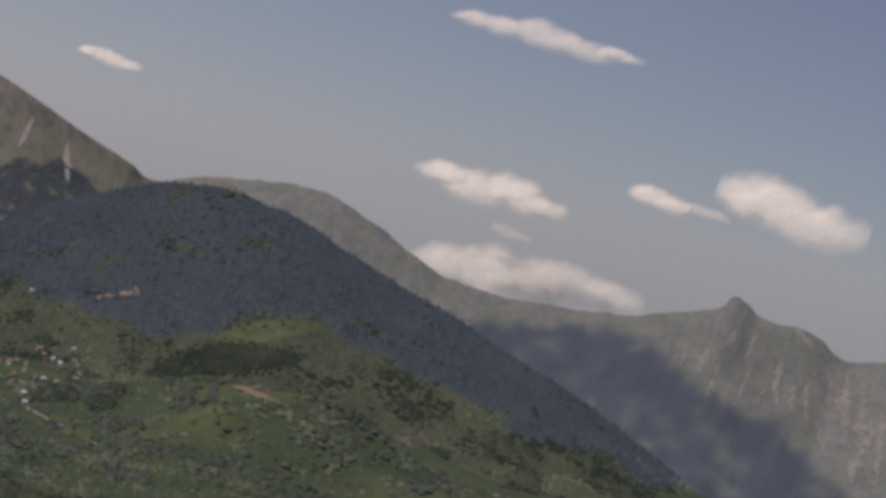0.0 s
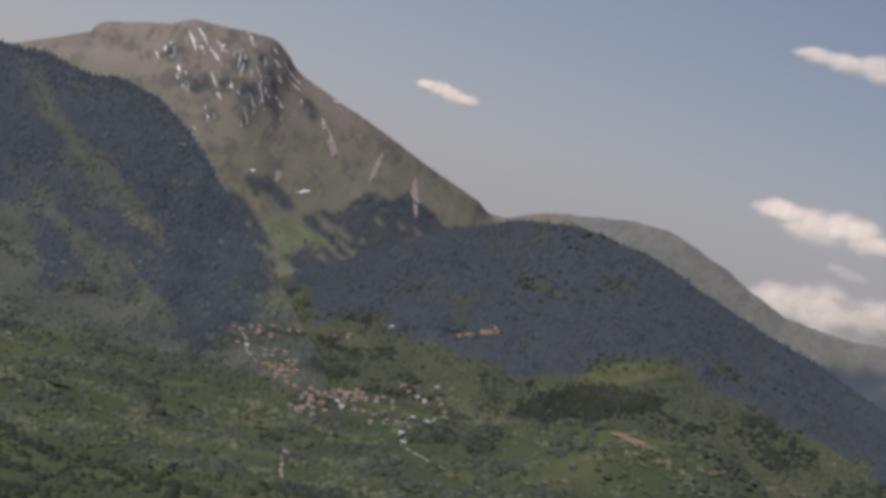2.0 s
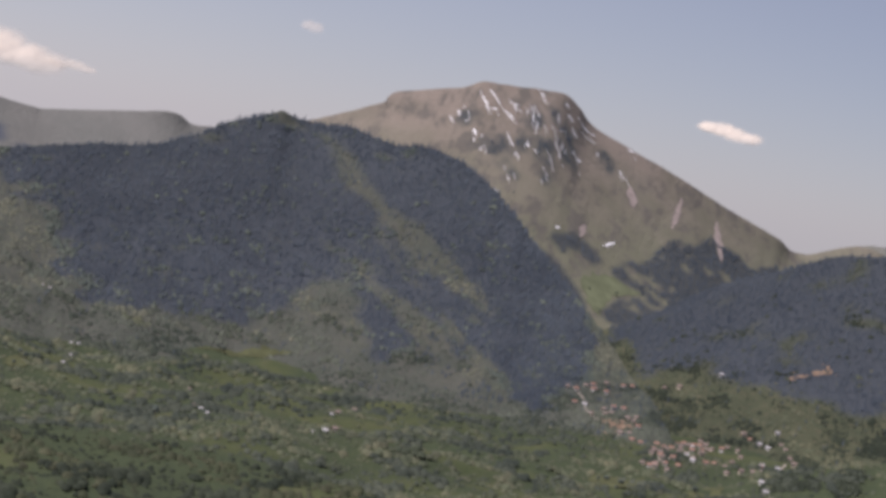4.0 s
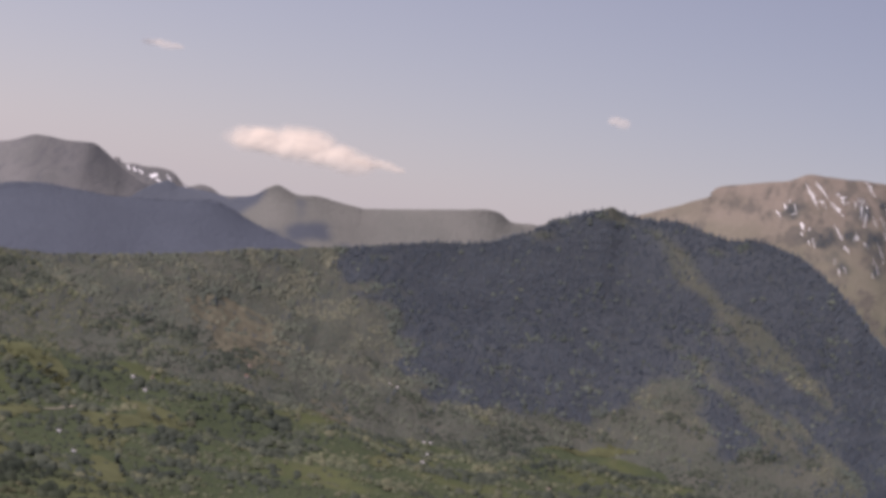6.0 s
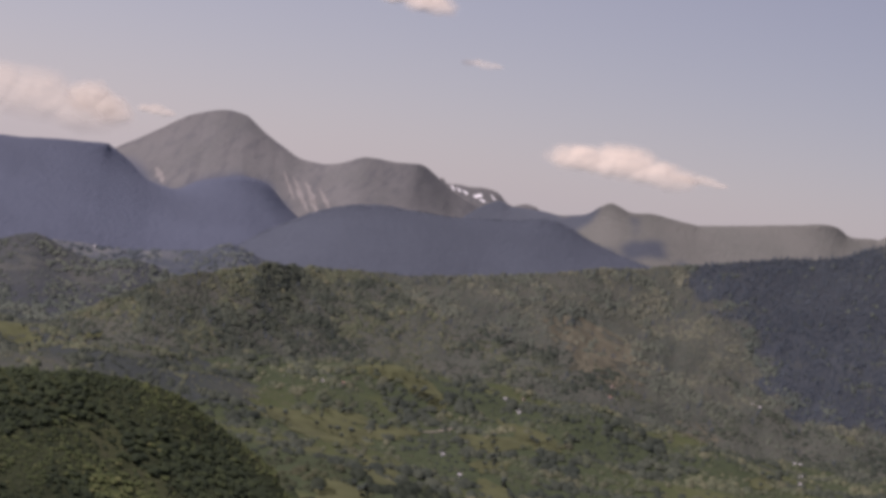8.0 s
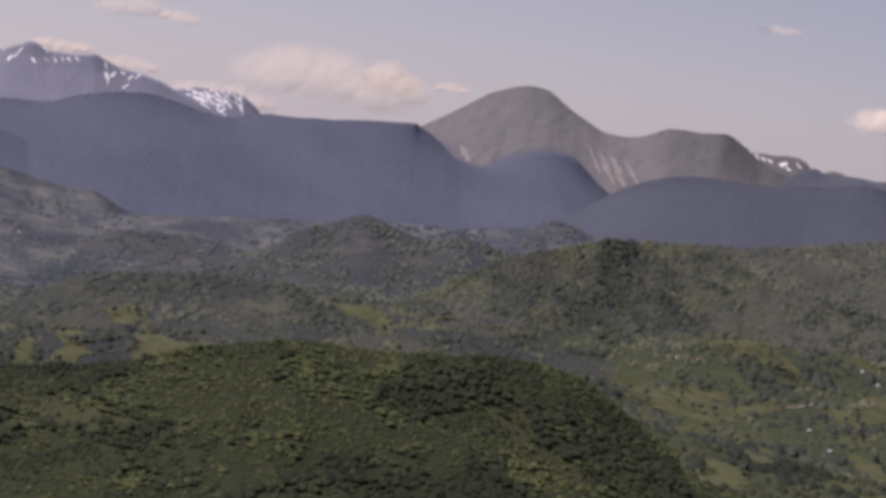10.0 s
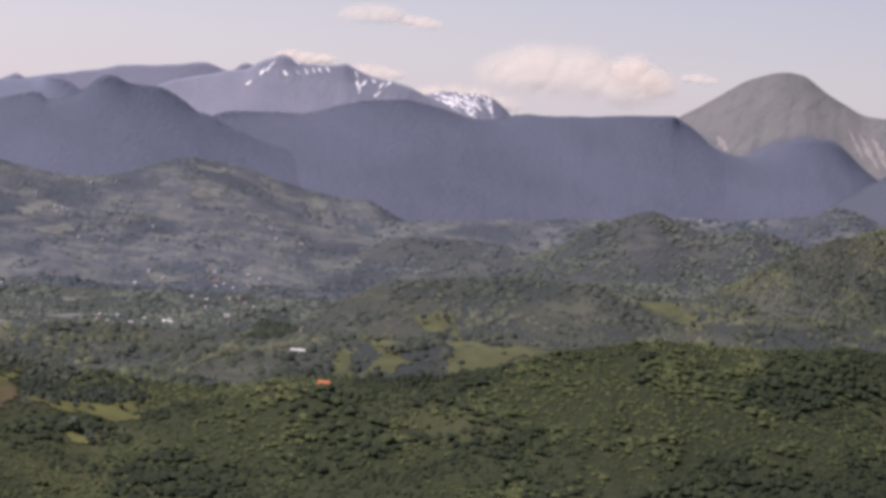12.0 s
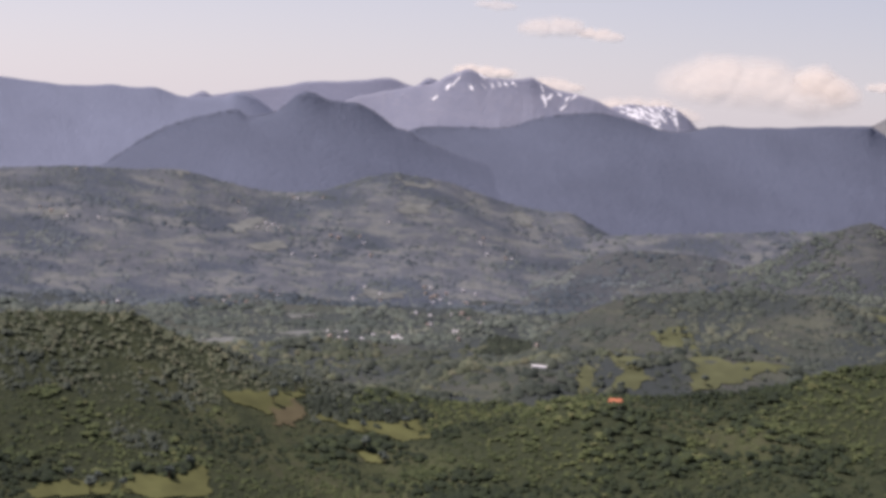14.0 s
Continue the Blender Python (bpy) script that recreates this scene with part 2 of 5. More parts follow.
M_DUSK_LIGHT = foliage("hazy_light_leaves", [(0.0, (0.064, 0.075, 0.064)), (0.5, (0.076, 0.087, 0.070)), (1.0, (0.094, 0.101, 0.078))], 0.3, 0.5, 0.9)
# the farthest leaves are blue-grey with haze put into their colour, palest on top
M_HAZELEAF = foliage("hillside_hazy_dark_leaves", [(0.0, (0.054, 0.067, 0.088)), (0.5, (0.062, 0.076, 0.097)), (1.0, (0.071, 0.086, 0.105))], 0.2, 0.75, 1.2)
M_HAZELEAF_LIGHT = foliage("hillside_hazy_light_leaves", [(0.0, (0.074, 0.089, 0.102)), (0.5, (0.088, 0.103, 0.111)), (1.0, (0.105, 0.118, 0.124))], 0.2, 0.75, 1.2)
M_HAZE = foliage("hazed_hilltop_leaves", [(0.0, (0.078, 0.092, 0.108)), (0.5, (0.087, 0.102, 0.117)), (1.0, (0.098, 0.113, 0.124))], 0.2, 0.5, 1.2)
# Spruces are blued by haze put into the colour, most on the far ranges.
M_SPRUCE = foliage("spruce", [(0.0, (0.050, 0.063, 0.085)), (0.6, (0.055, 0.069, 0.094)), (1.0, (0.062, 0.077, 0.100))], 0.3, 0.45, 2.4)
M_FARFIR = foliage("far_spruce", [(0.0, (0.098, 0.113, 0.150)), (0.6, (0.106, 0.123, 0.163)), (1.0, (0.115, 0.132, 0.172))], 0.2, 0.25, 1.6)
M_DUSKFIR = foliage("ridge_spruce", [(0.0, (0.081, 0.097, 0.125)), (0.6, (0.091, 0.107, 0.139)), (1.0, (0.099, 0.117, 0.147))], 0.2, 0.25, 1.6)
M_SNOW = plain("snow", (0.902, 0.913, 0.937), 0.6, 0.2, 0.06)


# ---- mesh helpers ----
def mesh_np(name, verts, faces, material, smooth_faces=True):
    """A mesh from arrays of corners and of faces that all have as many corners."""
    me = bpy.data.meshes.new(name)
    n, k = faces.shape
    me.vertices.add(len(verts))
    me.vertices.foreach_set("co", np.ascontiguousarray(verts, dtype=np.float32).ravel())
    me.loops.add(n * k)
    me.loops.foreach_set("vertex_index", np.ascontiguousarray(faces, dtype=np.int32).ravel())
    me.polygons.add(n)
    me.polygons.foreach_set("loop_start", np.arange(0, n * k, k, dtype=np.int32))
    me.polygons.foreach_set("use_smooth", np.full(n, smooth_faces))
    me.materials.append(material)
    me.update(calc_edges=True)
    return me


def set_cover(me, values):
    a = me.attributes.new("cover", "FLOAT", "POINT")
    a.data.foreach_set("value", np.ascontiguousarray(values, dtype=np.float32).ravel())


def grid_faces(rows, cols):
    i = (np.arange(rows - 1)[:, None] * cols + np.arange(cols - 1)[None, :]).ravel()
    return np.stack([i, i + 1, i + cols + 1, i + cols], 1)


def curve_through(points, n):
    """n points along a smooth curve through the given ones, evenly spaced."""
    p = np.array(points, float)
    p = np.vstack([2 * p[0] - p[1], p, 2 * p[-1] - p[-2]])
    out = []
    for k in range(1, len(p) - 2):
        u = np.linspace(0, 1, 24, endpoint=False)[:, None]
        a, b, c, d = p[k - 1], p[k], p[k + 1], p[k + 2]
        out.append(0.5 * (2 * b + (c - a) * u + (2 * a - 5 * b + 4 * c - d) * u ** 2 + (3 * b - a - 3 * c + d) * u ** 3))
    q = np.vstack(out + [p[-2:-1]])
    s = np.r_[0, np.cumsum(np.linalg.norm(np.diff(q, axis=0), axis=1))]
    at = np.linspace(0, s[-1], n)
    return np.stack([np.interp(at, s, q[:, k]) for k in range(3)], 1), at


# ---- lie of the land ----
KNOLLS = [(120, 1820, 150, 60), (-1010, 1250, 200, 40), (-770, 1600, 190, 24), (-1850, 1650, 480, 36), (-1450, 1980, 330, 22),
          (330, 2270, 190, 45), (-1110, 965, 110, 16), (-790, 540, 150, 14), (-900, 1500, 160, 20), (-1250, 1500, 160, 26)]


def ground_z(x, y):
    z = 6 + 0 * x
    for cx, cy, r, h in KNOLLS:
        z = z + h * np.exp(-((x - cx) ** 2 + (y - cy) ** 2) / (r * r))
    near = np.exp(-(x * x + y * y) / 450.0 ** 2)
    gorge = smooth(0.16, 0.23, x / np.maximum(y, 1.0)) * smooth(2330, 2620, np.hypot(x, y))
    z = z - 130 * gorge     # the land falls away behind the shoulder
    return z + 26 * (fbm(x / 190, y / 190, 3, 5) - 0.5) + 13 * (fbm(x / 45, y / 45, 2, 9) - 0.5) - 40 * near


CREST_FARR = [(1109, 3102, 233), (868, 3164, 182), (808, 3166, 172), (761, 3166, 197), (688, 3172, 199), (663, 3170, 214), (641, 3169, 220), (623, 3170, 199), (570, 3177, 180), (502, 3185, 159), (416, 3191, 146), (326, 3194, 141), (251, 3194, 145), (197, 3193, 162), (150, 3195, 187), (104, 3202, 204), (45, 3215, 222), (-26, 3231, 219), (-100, 3249, 207), (-150, 3269, 193), (-227, 3286, 137)]
CREST_A = [(-59, 3155, 192), (-176, 3096, 181), (-208, 3042, 196), (-264, 2987, 219), (-324, 2936, 246), (-391, 2887, 273), (-442, 2847, 294), (-459, 2818, 314), (-476, 2796, 327), (-502, 2778, 327), (-528, 2764, 325), (-568, 2749, 323), (-599, 2736, 309), (-663, 2714, 293), (-675, 2702, 283), (-680, 2690, 273), (-745, 2661, 241), (-777, 2639, 227), (-847, 2603, 196)]
CREST_B = [(659, 2256, -67), (543, 2297, 21), (457, 2320, 62), (389, 2336, 91), (327, 2351, 109), (263, 2365, 132), (198, 2378, 151), (132, 2389, 173), (64, 2399, 195), (38, 2406, 197), (12, 2413, 203), (-26, 2420, 203), (-64, 2428, 199), (-100, 2438, 187), (-130, 2450, 173), (-172, 2463, 154), (-220, 2476, 131), (-274, 2488, 93)]
CREST_C = [(-189, 2049, 34), (-221, 2120, 45), (-261, 2189, 72), (-315, 2253, 108), (-370, 2311, 144), (-440, 2356, 196), (-507, 2388, 227), (-580, 2405, 228), (-629, 2414, 237), (-667, 2413, 235), (-685, 2409, 237), (-693, 2401, 239), (-701, 2387, 243), (-709, 2370, 236), (-723, 2348, 227), (-740, 2324, 217), (-754, 2299, 203), (-768, 2272, 191), (-781, 2242, 182), (-804, 2204, 177), (-829, 2159, 170), (-870, 2100, 157), (-896, 2040, 148), (-910, 1977, 142), (-942, 1900, 130), (-1005, 1801, 114), (-1060, 1700, 108), (-1041, 1579, 110), (-1043, 1513, 103), (-1050, 1446, 92), (-1061, 1375, 68), (-1071, 1302, 42)]
CREST_D = [(-876, 2862, 205), (-930, 2823, 207), (-955, 2793, 206), (-977, 2766, 216), (-1047, 2723, 204), (-1109, 2685, 192), (-1125, 2667, 192), (-1163, 2643, 197), (-1188, 2628, 195), (-1202, 2621, 200), (-1213, 2618, 203), (-1228, 2618, 196), (-1247, 2620, 184), (-1281, 2618, 178), (-1325, 2636, 180), (-1361, 2641, 179), (-1416, 2637, 166)]
CREST_D2 = [(-1016, 2507, 126), (-1064, 2477, 130), (-1105, 2449, 140), (-1144, 2420, 155), (-1181, 2392, 172), (-1218, 2364, 166), (-1249, 2338, 162), (-1279, 2312, 158), (-1322, 2279, 160), (-1347, 2257, 159), (-1366, 2239, 155), (-1399, 2210, 139), (-1430, 2181, 116), (-1448, 2156, 96), (-1465, 2130, 76), (-1494, 2092, 45)]
CREST_E = [(-1485, 3044, 153), (-1522, 2999, 163), (-1557, 2955, 170), (-1570, 2924, 173), (-1592, 2890, 190), (-1616, 2857, 215), (-1625, 2838, 218), (-1646, 2817, 216), (-1676, 2795, 217), (-1689, 2788, 214), (-1714, 2777, 202), (-1741, 2767, 198), (-1769, 2758, 201), (-1794, 2751, 213), (-1820, 2743, 228), (-1842, 2737, 243), (-1858, 2734, 252), (-1883, 2723, 254), (-1909, 2711, 247), (-1937, 2698, 234), (-1977, 2676, 204), (-2015, 2656, 178), (-2052, 2636, 152)]
CREST_F = [(-1556, 3164, 167), (-1613, 3136, 179), (-1631, 3127, 193), (-1646, 3119, 199), (-1671, 3106, 198), (-1702, 3089, 197), (-1738, 3068, 183)]
# its right end follows the cone's tree line, placed to fit the camera's view
CREST_G = [(-1548, 2638, 51), (-1581, 2616, 74), (-1610, 2595, 98), (-1635, 2576, 117), (-1653, 2560, 134), (-1678, 2539, 161), (-1701, 2518, 165), (-1719, 2499, 160), (-1745, 2474, 149), (-1766, 2449, 131), (-1788, 2424, 142), (-1803, 2401, 164), (-1816, 2377, 179), (-1817, 2360, 182), (-1854, 2313, 178), (-1906, 2251, 172), (-1935, 2207, 171), (-1947, 2178, 165), (-1946, 2143, 161), (-1959, 2115, 164), (-1978, 2082, 175), (-2001, 2045, 180), (-2018, 2013, 176), (-2035, 1981, 169), (-2056, 1944, 156), (-2076, 1906, 155), (-2100, 1863, 153), (-2109, 1835, 146), (-2134, 1786, 118)]
CREST_H = [(-1847, 1949, 84), (-1876, 1922, 92), (-1905, 1895, 100), (-1952, 1848, 110), (-1989, 1809, 121), (-2015, 1779, 134), (-2032, 1758, 147), (-2039, 1746, 151), (-2049, 1729, 165), (-2060, 1711, 175), (-2070, 1694, 177), (-2080, 1677, 179), (-2086, 1667, 184), (-2092, 1658, 186), (-2099, 1648, 182), (-2108, 1635, 167), (-2115, 1625, 159), (-2130, 1605, 154), (-2135, 1596, 161), (-2143, 1582, 160), (-2159, 1556, 152), (-2174, 1528, 140), (-2185, 1506, 127), (-2197, 1481, 108), (-2205, 1462, 93), (-2222, 1429, 74)]
CREST_S = [(-2307, 2574, 145), (-2363, 2519, 185), (-2392, 2487, 203), (-2423, 2452, 212), (-2441, 2428, 224), (-2445, 2420, 226), (-2467, 2394, 222), (-2488, 2369, 225), (-2498, 2357, 232), (-2506, 2348, 235), (-2515, 2338, 229), (-2527, 2325, 221), (-2540, 2310, 209), (-2554, 2295, 206), (-2576, 2270, 198), (-2603, 2239, 189), (-2634, 2202, 172), (-2680, 2145, 147)]
CREST_S2 = [(-2335, 2734, 139), (-2359, 2713, 164), (-2373, 2701, 182), (-2387, 2690, 193), (-2403, 2675, 196), (-2423, 2657, 195), (-2442, 2640, 196), (-2467, 2616, 188), (-2511, 2574, 178)]
CREST_L2 = [(-2650, 2465, 203), (-2691, 2420, 207), (-2715, 2393, 217), (-2743, 2360, 212), (-2772, 2327, 207), (-2799, 2294, 204), (-2821, 2267, 195), (-2853, 2227, 186), (-2884, 2186, 176), (-2915, 2145, 163)]
CREST_L = [(-2714, 2141, 166), (-2755, 2088, 173), (-2786, 2046, 171), (-2799, 2029, 177), (-2811, 2012, 183), (-2827, 1989, 181), (-2846, 1962, 183), (-2873, 1922, 179), (-2909, 1868, 182), (-2934, 1827, 186), (-2995, 1726, 185), (-3069, 1591, 159)]
CREST_N = [(-595, 954, 31), (-607, 927, 49), (-624, 898, 69), (-634, 873, 82), (-652, 844, 88), (-660, 811, 88), (-685, 779, 88), (-703, 754, 89), (-720, 730, 85), (-734, 710, 80), (-747, 691, 73), (-775, 655, 67), (-796, 627, 64), (-815, 598, 56), (-828, 577, 50)]
CREST_N2 = [(-840, 679, 48), (-865, 651, 54), (-884, 626, 56), (-896, 610, 58), (-906, 593, 63), (-919, 569, 69), (-925, 555, 75), (-930, 541, 79), (-933, 529, 84), (-935, 518, 89), (-939, 501, 90), (-942, 484, 91), (-947, 460, 90), (-955, 427, 90), (-964, 384, 86)]
CREST_M2 = [(-995, 1243, 38), (-1036, 1227, 53), (-1069, 1212, 66), (-1090, 1202, 67), (-1114, 1183, 66), (-1141, 1155, 64), (-1165, 1124, 60), (-1180, 1096, 52), (-1194, 1068, 38), (-1208, 1035, 21)]
CREST_M3 = [(-1204, 1673, 81), (-1252, 1630, 83), (-1276, 1604, 92), (-1293, 1584, 100), (-1317, 1560, 89), (-1337, 1539, 77), (-1357, 1519, 60)]
CREST_M4 = [(-1371, 1537, 51), (-1405, 1516, 61), (-1438, 1493, 63), (-1469, 1469, 62), (-1498, 1443, 47), (-1526, 1415, 30)]
CREST_V = [(-1638, 1701, 49), (-1668, 1674, 64), (-1689, 1653, 78), (-1708, 1633, 79), (-1744, 1596, 89), (-1771, 1566, 102), (-1797, 1536, 107), (-1811, 1519, 109), (-1829, 1498, 102), (-1857, 1462, 87), (-1891, 1418, 86), (-1927, 1369, 99), (-1944, 1346, 102), (-1962, 1319, 100), (-1992, 1273, 101), (-2032, 1209, 96), (-2071, 1140, 95), (-2108, 1070, 91)]
CREST_V2 = [(-1228, 1855, 97), (-1284, 1824, 95), (-1340, 1792, 86), (-1395, 1757, 86), (-1449, 1721, 78), (-1544, 1645, 69), (-1586, 1611, 64), (-1616, 1588, 60), (-1648, 1560, 51)]
LAND = {}


def ridge(key, name, crest, reach, material, label, foot=0.0, curve=1.7, gully=14.0, gully_width=60.0, rough=2.0, ns=240, nt=40,
          cover=None, seed=1, back=260.0, sink=0.0, category="mountain", taper=220.0, teeth=5.0, rise=None, soften=0):
    """A ridge: its crest line, a front slope that runs out towards the valley, and a short back slope."""
    p = np.array(crest, float)
    ends = [(*(q[:2] + (q - r)[:2] / np.linalg.norm((q - r)[:2]) * taper), foot - 25) for q, r in ((p[0], p[1]), (p[-1], p[-2]))]
    top, at = curve_through([ends[0], *p, ends[1]], ns)
    top = top.copy()
    top[:, 2] += rough * (fbm(at / 22, at * 0, 4, seed) - 0.5) * 2 - sink
    away = top[:, :2] / np.linalg.norm(top[:, :2], axis=1)[:, None]
    for _ in range(80):
        away[1:-1] = (away[:-2] + away[1:-1] * 2 + away[2:]) / 4
    away /= np.linalg.norm(away, axis=1)[:, None]
    t = np.linspace(0, 1, nt) ** 1.25
    run = np.asarray(reach, float) if np.ndim(reach) == 0 else np.interp(np.linspace(0, 1, ns), np.linspace(0, 1, len(reach)), reach)
    calm = top.copy()       # the crest without its teeth, which the slope below follows
    for _ in range(int(ns * 1.2)):
        calm[1:-1] = (calm[:-2] + calm[1:-1] * 2 + calm[2:]) / 4
    fade = np.exp(-t * teeth)[:, None, None]
    line0 = calm[None] + (top - calm)[None] * fade
    xy = line0[..., :2] - away[None] * (t[:, None] * run)[:, :, None]
    drop = 1 - (1 - t) ** curve
    z = line0[..., 2] + (foot - line0[..., 2]) * drop[:, None]
    S, T = np.broadcast_to(at, z.shape), np.broadcast_to(t[:, None], z.shape)
    wander = 30 * (fbm(S / 90, T * 3, 2, seed + 7) - 0.5)
    cut = np.abs(2 * fbm((S + wander) / gully_width, T * 1.6, 4, seed + 3) - 1)
    cut = 0.7 * cut + 0.3 * np.abs(2 * fbm((S + wander) / (gully_width * 0.38), T * 2.2 + 9, 3, seed + 4) - 1)
    body = np.clip(T * 6, 0, 1) * (1 - T * 0.6)
    gully = gully if np.ndim(gully) == 0 else np.interp(np.linspace(0, 1, ns), np.linspace(0, 1, len(gully)), gully)[None, :]
    z = z + body * (gully * (cut - 0.25) + 0.35 * gully * (fbm(xy[..., 0] / 25, xy[..., 1] / 25, 3, seed + 5) - 0.5))
    front = np.dstack([xy, z])
    if rise:    # a small rise of the ground at one place
        front[..., 2] += rise[3] * np.exp(-((front[..., 0] - rise[0]) ** 2 + (front[..., 1] - rise[1]) ** 2) / rise[2] ** 2)
    tb = np.linspace(1, 0, 8, endpoint=False)
    bxy = top[None, :, :2] + away[None] * (tb[:, None] * back)[:, :, None]
    bz = top[None, :, 2] + (foot - 30 - top[None, :, 2]) * tb[:, None] ** 0.9
    full = np.vstack([np.dstack([bxy, bz]), front])
    me = mesh_np(name, full.reshape(-1, 3), grid_faces(full.shape[0], ns)[:, ::-1], material)
    cv = np.ones_like(T) if cover is None else np.clip(cover(S / at[-1], T, front), 0, 1)
    for _ in range(soften):
        cv[1:-1, 1:-1] = (cv[:-2, 1:-1] + cv[2:, 1:-1] + cv[1:-1, :-2] + cv[1:-1, 2:]) / 4
    set_cover(me, np.vstack([np.repeat(cv[:1], 8, 0), cv]))
    ob = tagged(new(name, me), label, category)
    LAND[key] = (front, cv, at[-1])
    return ob


def wooded(x, y):
    """How far the valley floor is wooded, from 0 to 1: groves and hedge lines between pastures."""
    grove = smooth(0.37, 0.47, fbm(x / 85, y / 60, 4, 90))
    hedge = smooth(0.06, 0.02, np.abs(fbm(x / 120, y / 90, 3, 91) - 0.5))
    return np.clip(grove + hedge, 0, 1)


# ground: one sheet, fine where it is seen and coarse to the horizon
def warp(n, limit):
    u = np.linspace(-1, 1, n)
    return np.sign(u) * (0.35 * np.abs(u) + 0.65 * np.abs(u) ** 2.2) * limit


gx, gy = np.meshgrid(-800 + warp(270, 4000), 1300 + warp(270, 4000))
gz = ground_z(gx, gy)
ground_mesh = mesh_np("ground", np.dstack([gx, gy, gz]).reshape(-1, 3), grid_faces(270, 270), M_GROUND)
set_cover(ground_mesh, wooded(gx, gy))
ground_mesh.materials.append(M_HAZEVALE)       # greyer ground colour in the far side valley: painted haze
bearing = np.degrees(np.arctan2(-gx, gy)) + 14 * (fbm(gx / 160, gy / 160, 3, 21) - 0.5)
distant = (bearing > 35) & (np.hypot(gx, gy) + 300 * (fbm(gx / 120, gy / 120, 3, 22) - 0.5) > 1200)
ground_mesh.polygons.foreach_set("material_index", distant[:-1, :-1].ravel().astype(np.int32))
tagged(new("ground", ground_mesh), "green valley floor of meadows, scrub and brown fields", "ground", kind="structure")


def patchy(lo, hi, scale=120.0, seed=31, stretch=3.0):
    return lambda s, t, p: smooth(lo, hi, fbm(p[..., 0] / scale, p[..., 1] / scale * stretch, 4, seed))


def line(*knots):
    xs, ys = zip(*knots)
    return lambda s: np.interp(s, xs, ys)


def below(tree_line, soft=0.05, ragged=0.12, seed=41):
    """Woods below a tree line that is given along the crest as a part of the way down."""
    def f(s, t, p):
        n = fbm(p[..., 0] / 60, p[..., 1] / 60, 4, seed) - 0.5
        return smooth(-soft, soft, t - tree_line(s) + ragged * 2 * n)
    return f


def inside(area, x, y):
    """Whether points lie in an area given by its corners on the map."""
    hit = np.zeros(np.shape(x), bool)
    for (ax, ay), (bx, by) in zip(area, area[1:] + area[:1]):
        if ay != by:
            hit ^= ((ay > y) != (by > y)) & (x < (bx - ax) * (y - ay) / (by - ay) + ax)
    return hit


def in_areas(areas, minus=(), ragged=12.0, thin=0.24):
    def f(s, t, p):
        x = p[..., 0] + ragged * (3 * fbm(p[..., 0] / 34, p[..., 1] / 34, 4, 101) - 1.5)
        y = p[..., 1] + ragged * (5 * fbm(p[..., 0] / 20, p[..., 1] / 40, 4, 102) - 2.5)
        yes = np.zeros(x.shape, bool)
        for a in areas:
            yes |= inside(a, x, y)
        bx, by = p[..., 0] + 0.2 * (x - p[..., 0]), p[..., 1] + 0.2 * (y - p[..., 1])
        for a in minus:
            yes &= ~(inside(a, bx, by))
        yes &= fbm(p[..., 0] / 26, p[..., 1] / 20, 3, 103) > thin
        return yes.astype(float)
    return f


WOODS_A = [[(-426, 2614), (-412, 2637), (-397, 2652), (-381, 2659), (-370, 2647), (-370, 2622), (-382, 2608), (-394, 2606), (-409, 2602), (-419, 2603)], [(-353, 2647), (-341, 2694), (-326, 2737), (-323, 2778), (-304, 2825), (-288, 2832), (-273, 2882), (-258, 2893), (-241, 2914), (-224, 2919), (-196, 2988), (-120, 2700), (-150, 2480), (-300, 2460), (-327, 2546), (-340, 2540), (-340, 2585), (-307, 2654), (-325, 2649), (-340, 2645)], [(-520, 2500), (-440, 2560), (-400, 2580), (-372, 2570), (-345, 2530), (-330, 2470), (-400, 2460), (-520, 2440)]]
CRAGS = [(-573, 2696, 9), (-516, 2672, 15), (-470, 2711, 13), (-454, 2771, 12), (-411, 2817, 10), (-457, 2677, 8), (-492, 2645, 8), (-496, 2738, 11), (-473, 2761, 9), (-449, 2746, 12), (-496, 2698, 9), (-540, 2665, 9)]
WOODS_B = [[(-224, 2552), (-174, 2539), (-131, 2530), (-100, 2518), (-63, 2509), (-24, 2500), (15, 2495), (70, 2480), (139, 2472), (208, 2459), (275, 2441), (341, 2424), (406, 2414), (428, 2284), (357, 2186), (276, 2219), (217, 2234), (156, 2253), (95, 2267), (44, 2232), (38, 2205), (-5, 2170), (-62, 2205), (-124, 2235), (-183, 2296), (-237, 2286), (-293, 2459), (-300, 2350), (-330, 2620)], [(181, 3229), (270, 2448), (340, 2424), (408, 2396), (475, 2375), (532, 2327), (503, 2196), (469, 2218), (432, 2235), (395, 2208), (354, 2209), (323, 2237), (263, 2237), (214, 2251), (164, 2262)]]
WOODS_C = [[(-919, 2119), (-898, 2173), (-850, 2238), (-801, 2316), (-772, 2371), (-744, 2421), (-721, 2463), (-698, 2486), (-645, 2488), (-536, 2462), (-461, 2420), (-396, 2386), (-313, 2311), (-249, 2069), (-283, 1991), (-304, 1994), (-351, 2051), (-398, 2083), (-419, 2043), (-444, 2015), (-491, 2089), (-524, 2131), (-552, 2129), (-558, 2055), (-589, 1985), (-618, 1971), (-654, 1919), (-683, 1896), (-730, 1931), (-790, 2000), (-840, 2034)]]
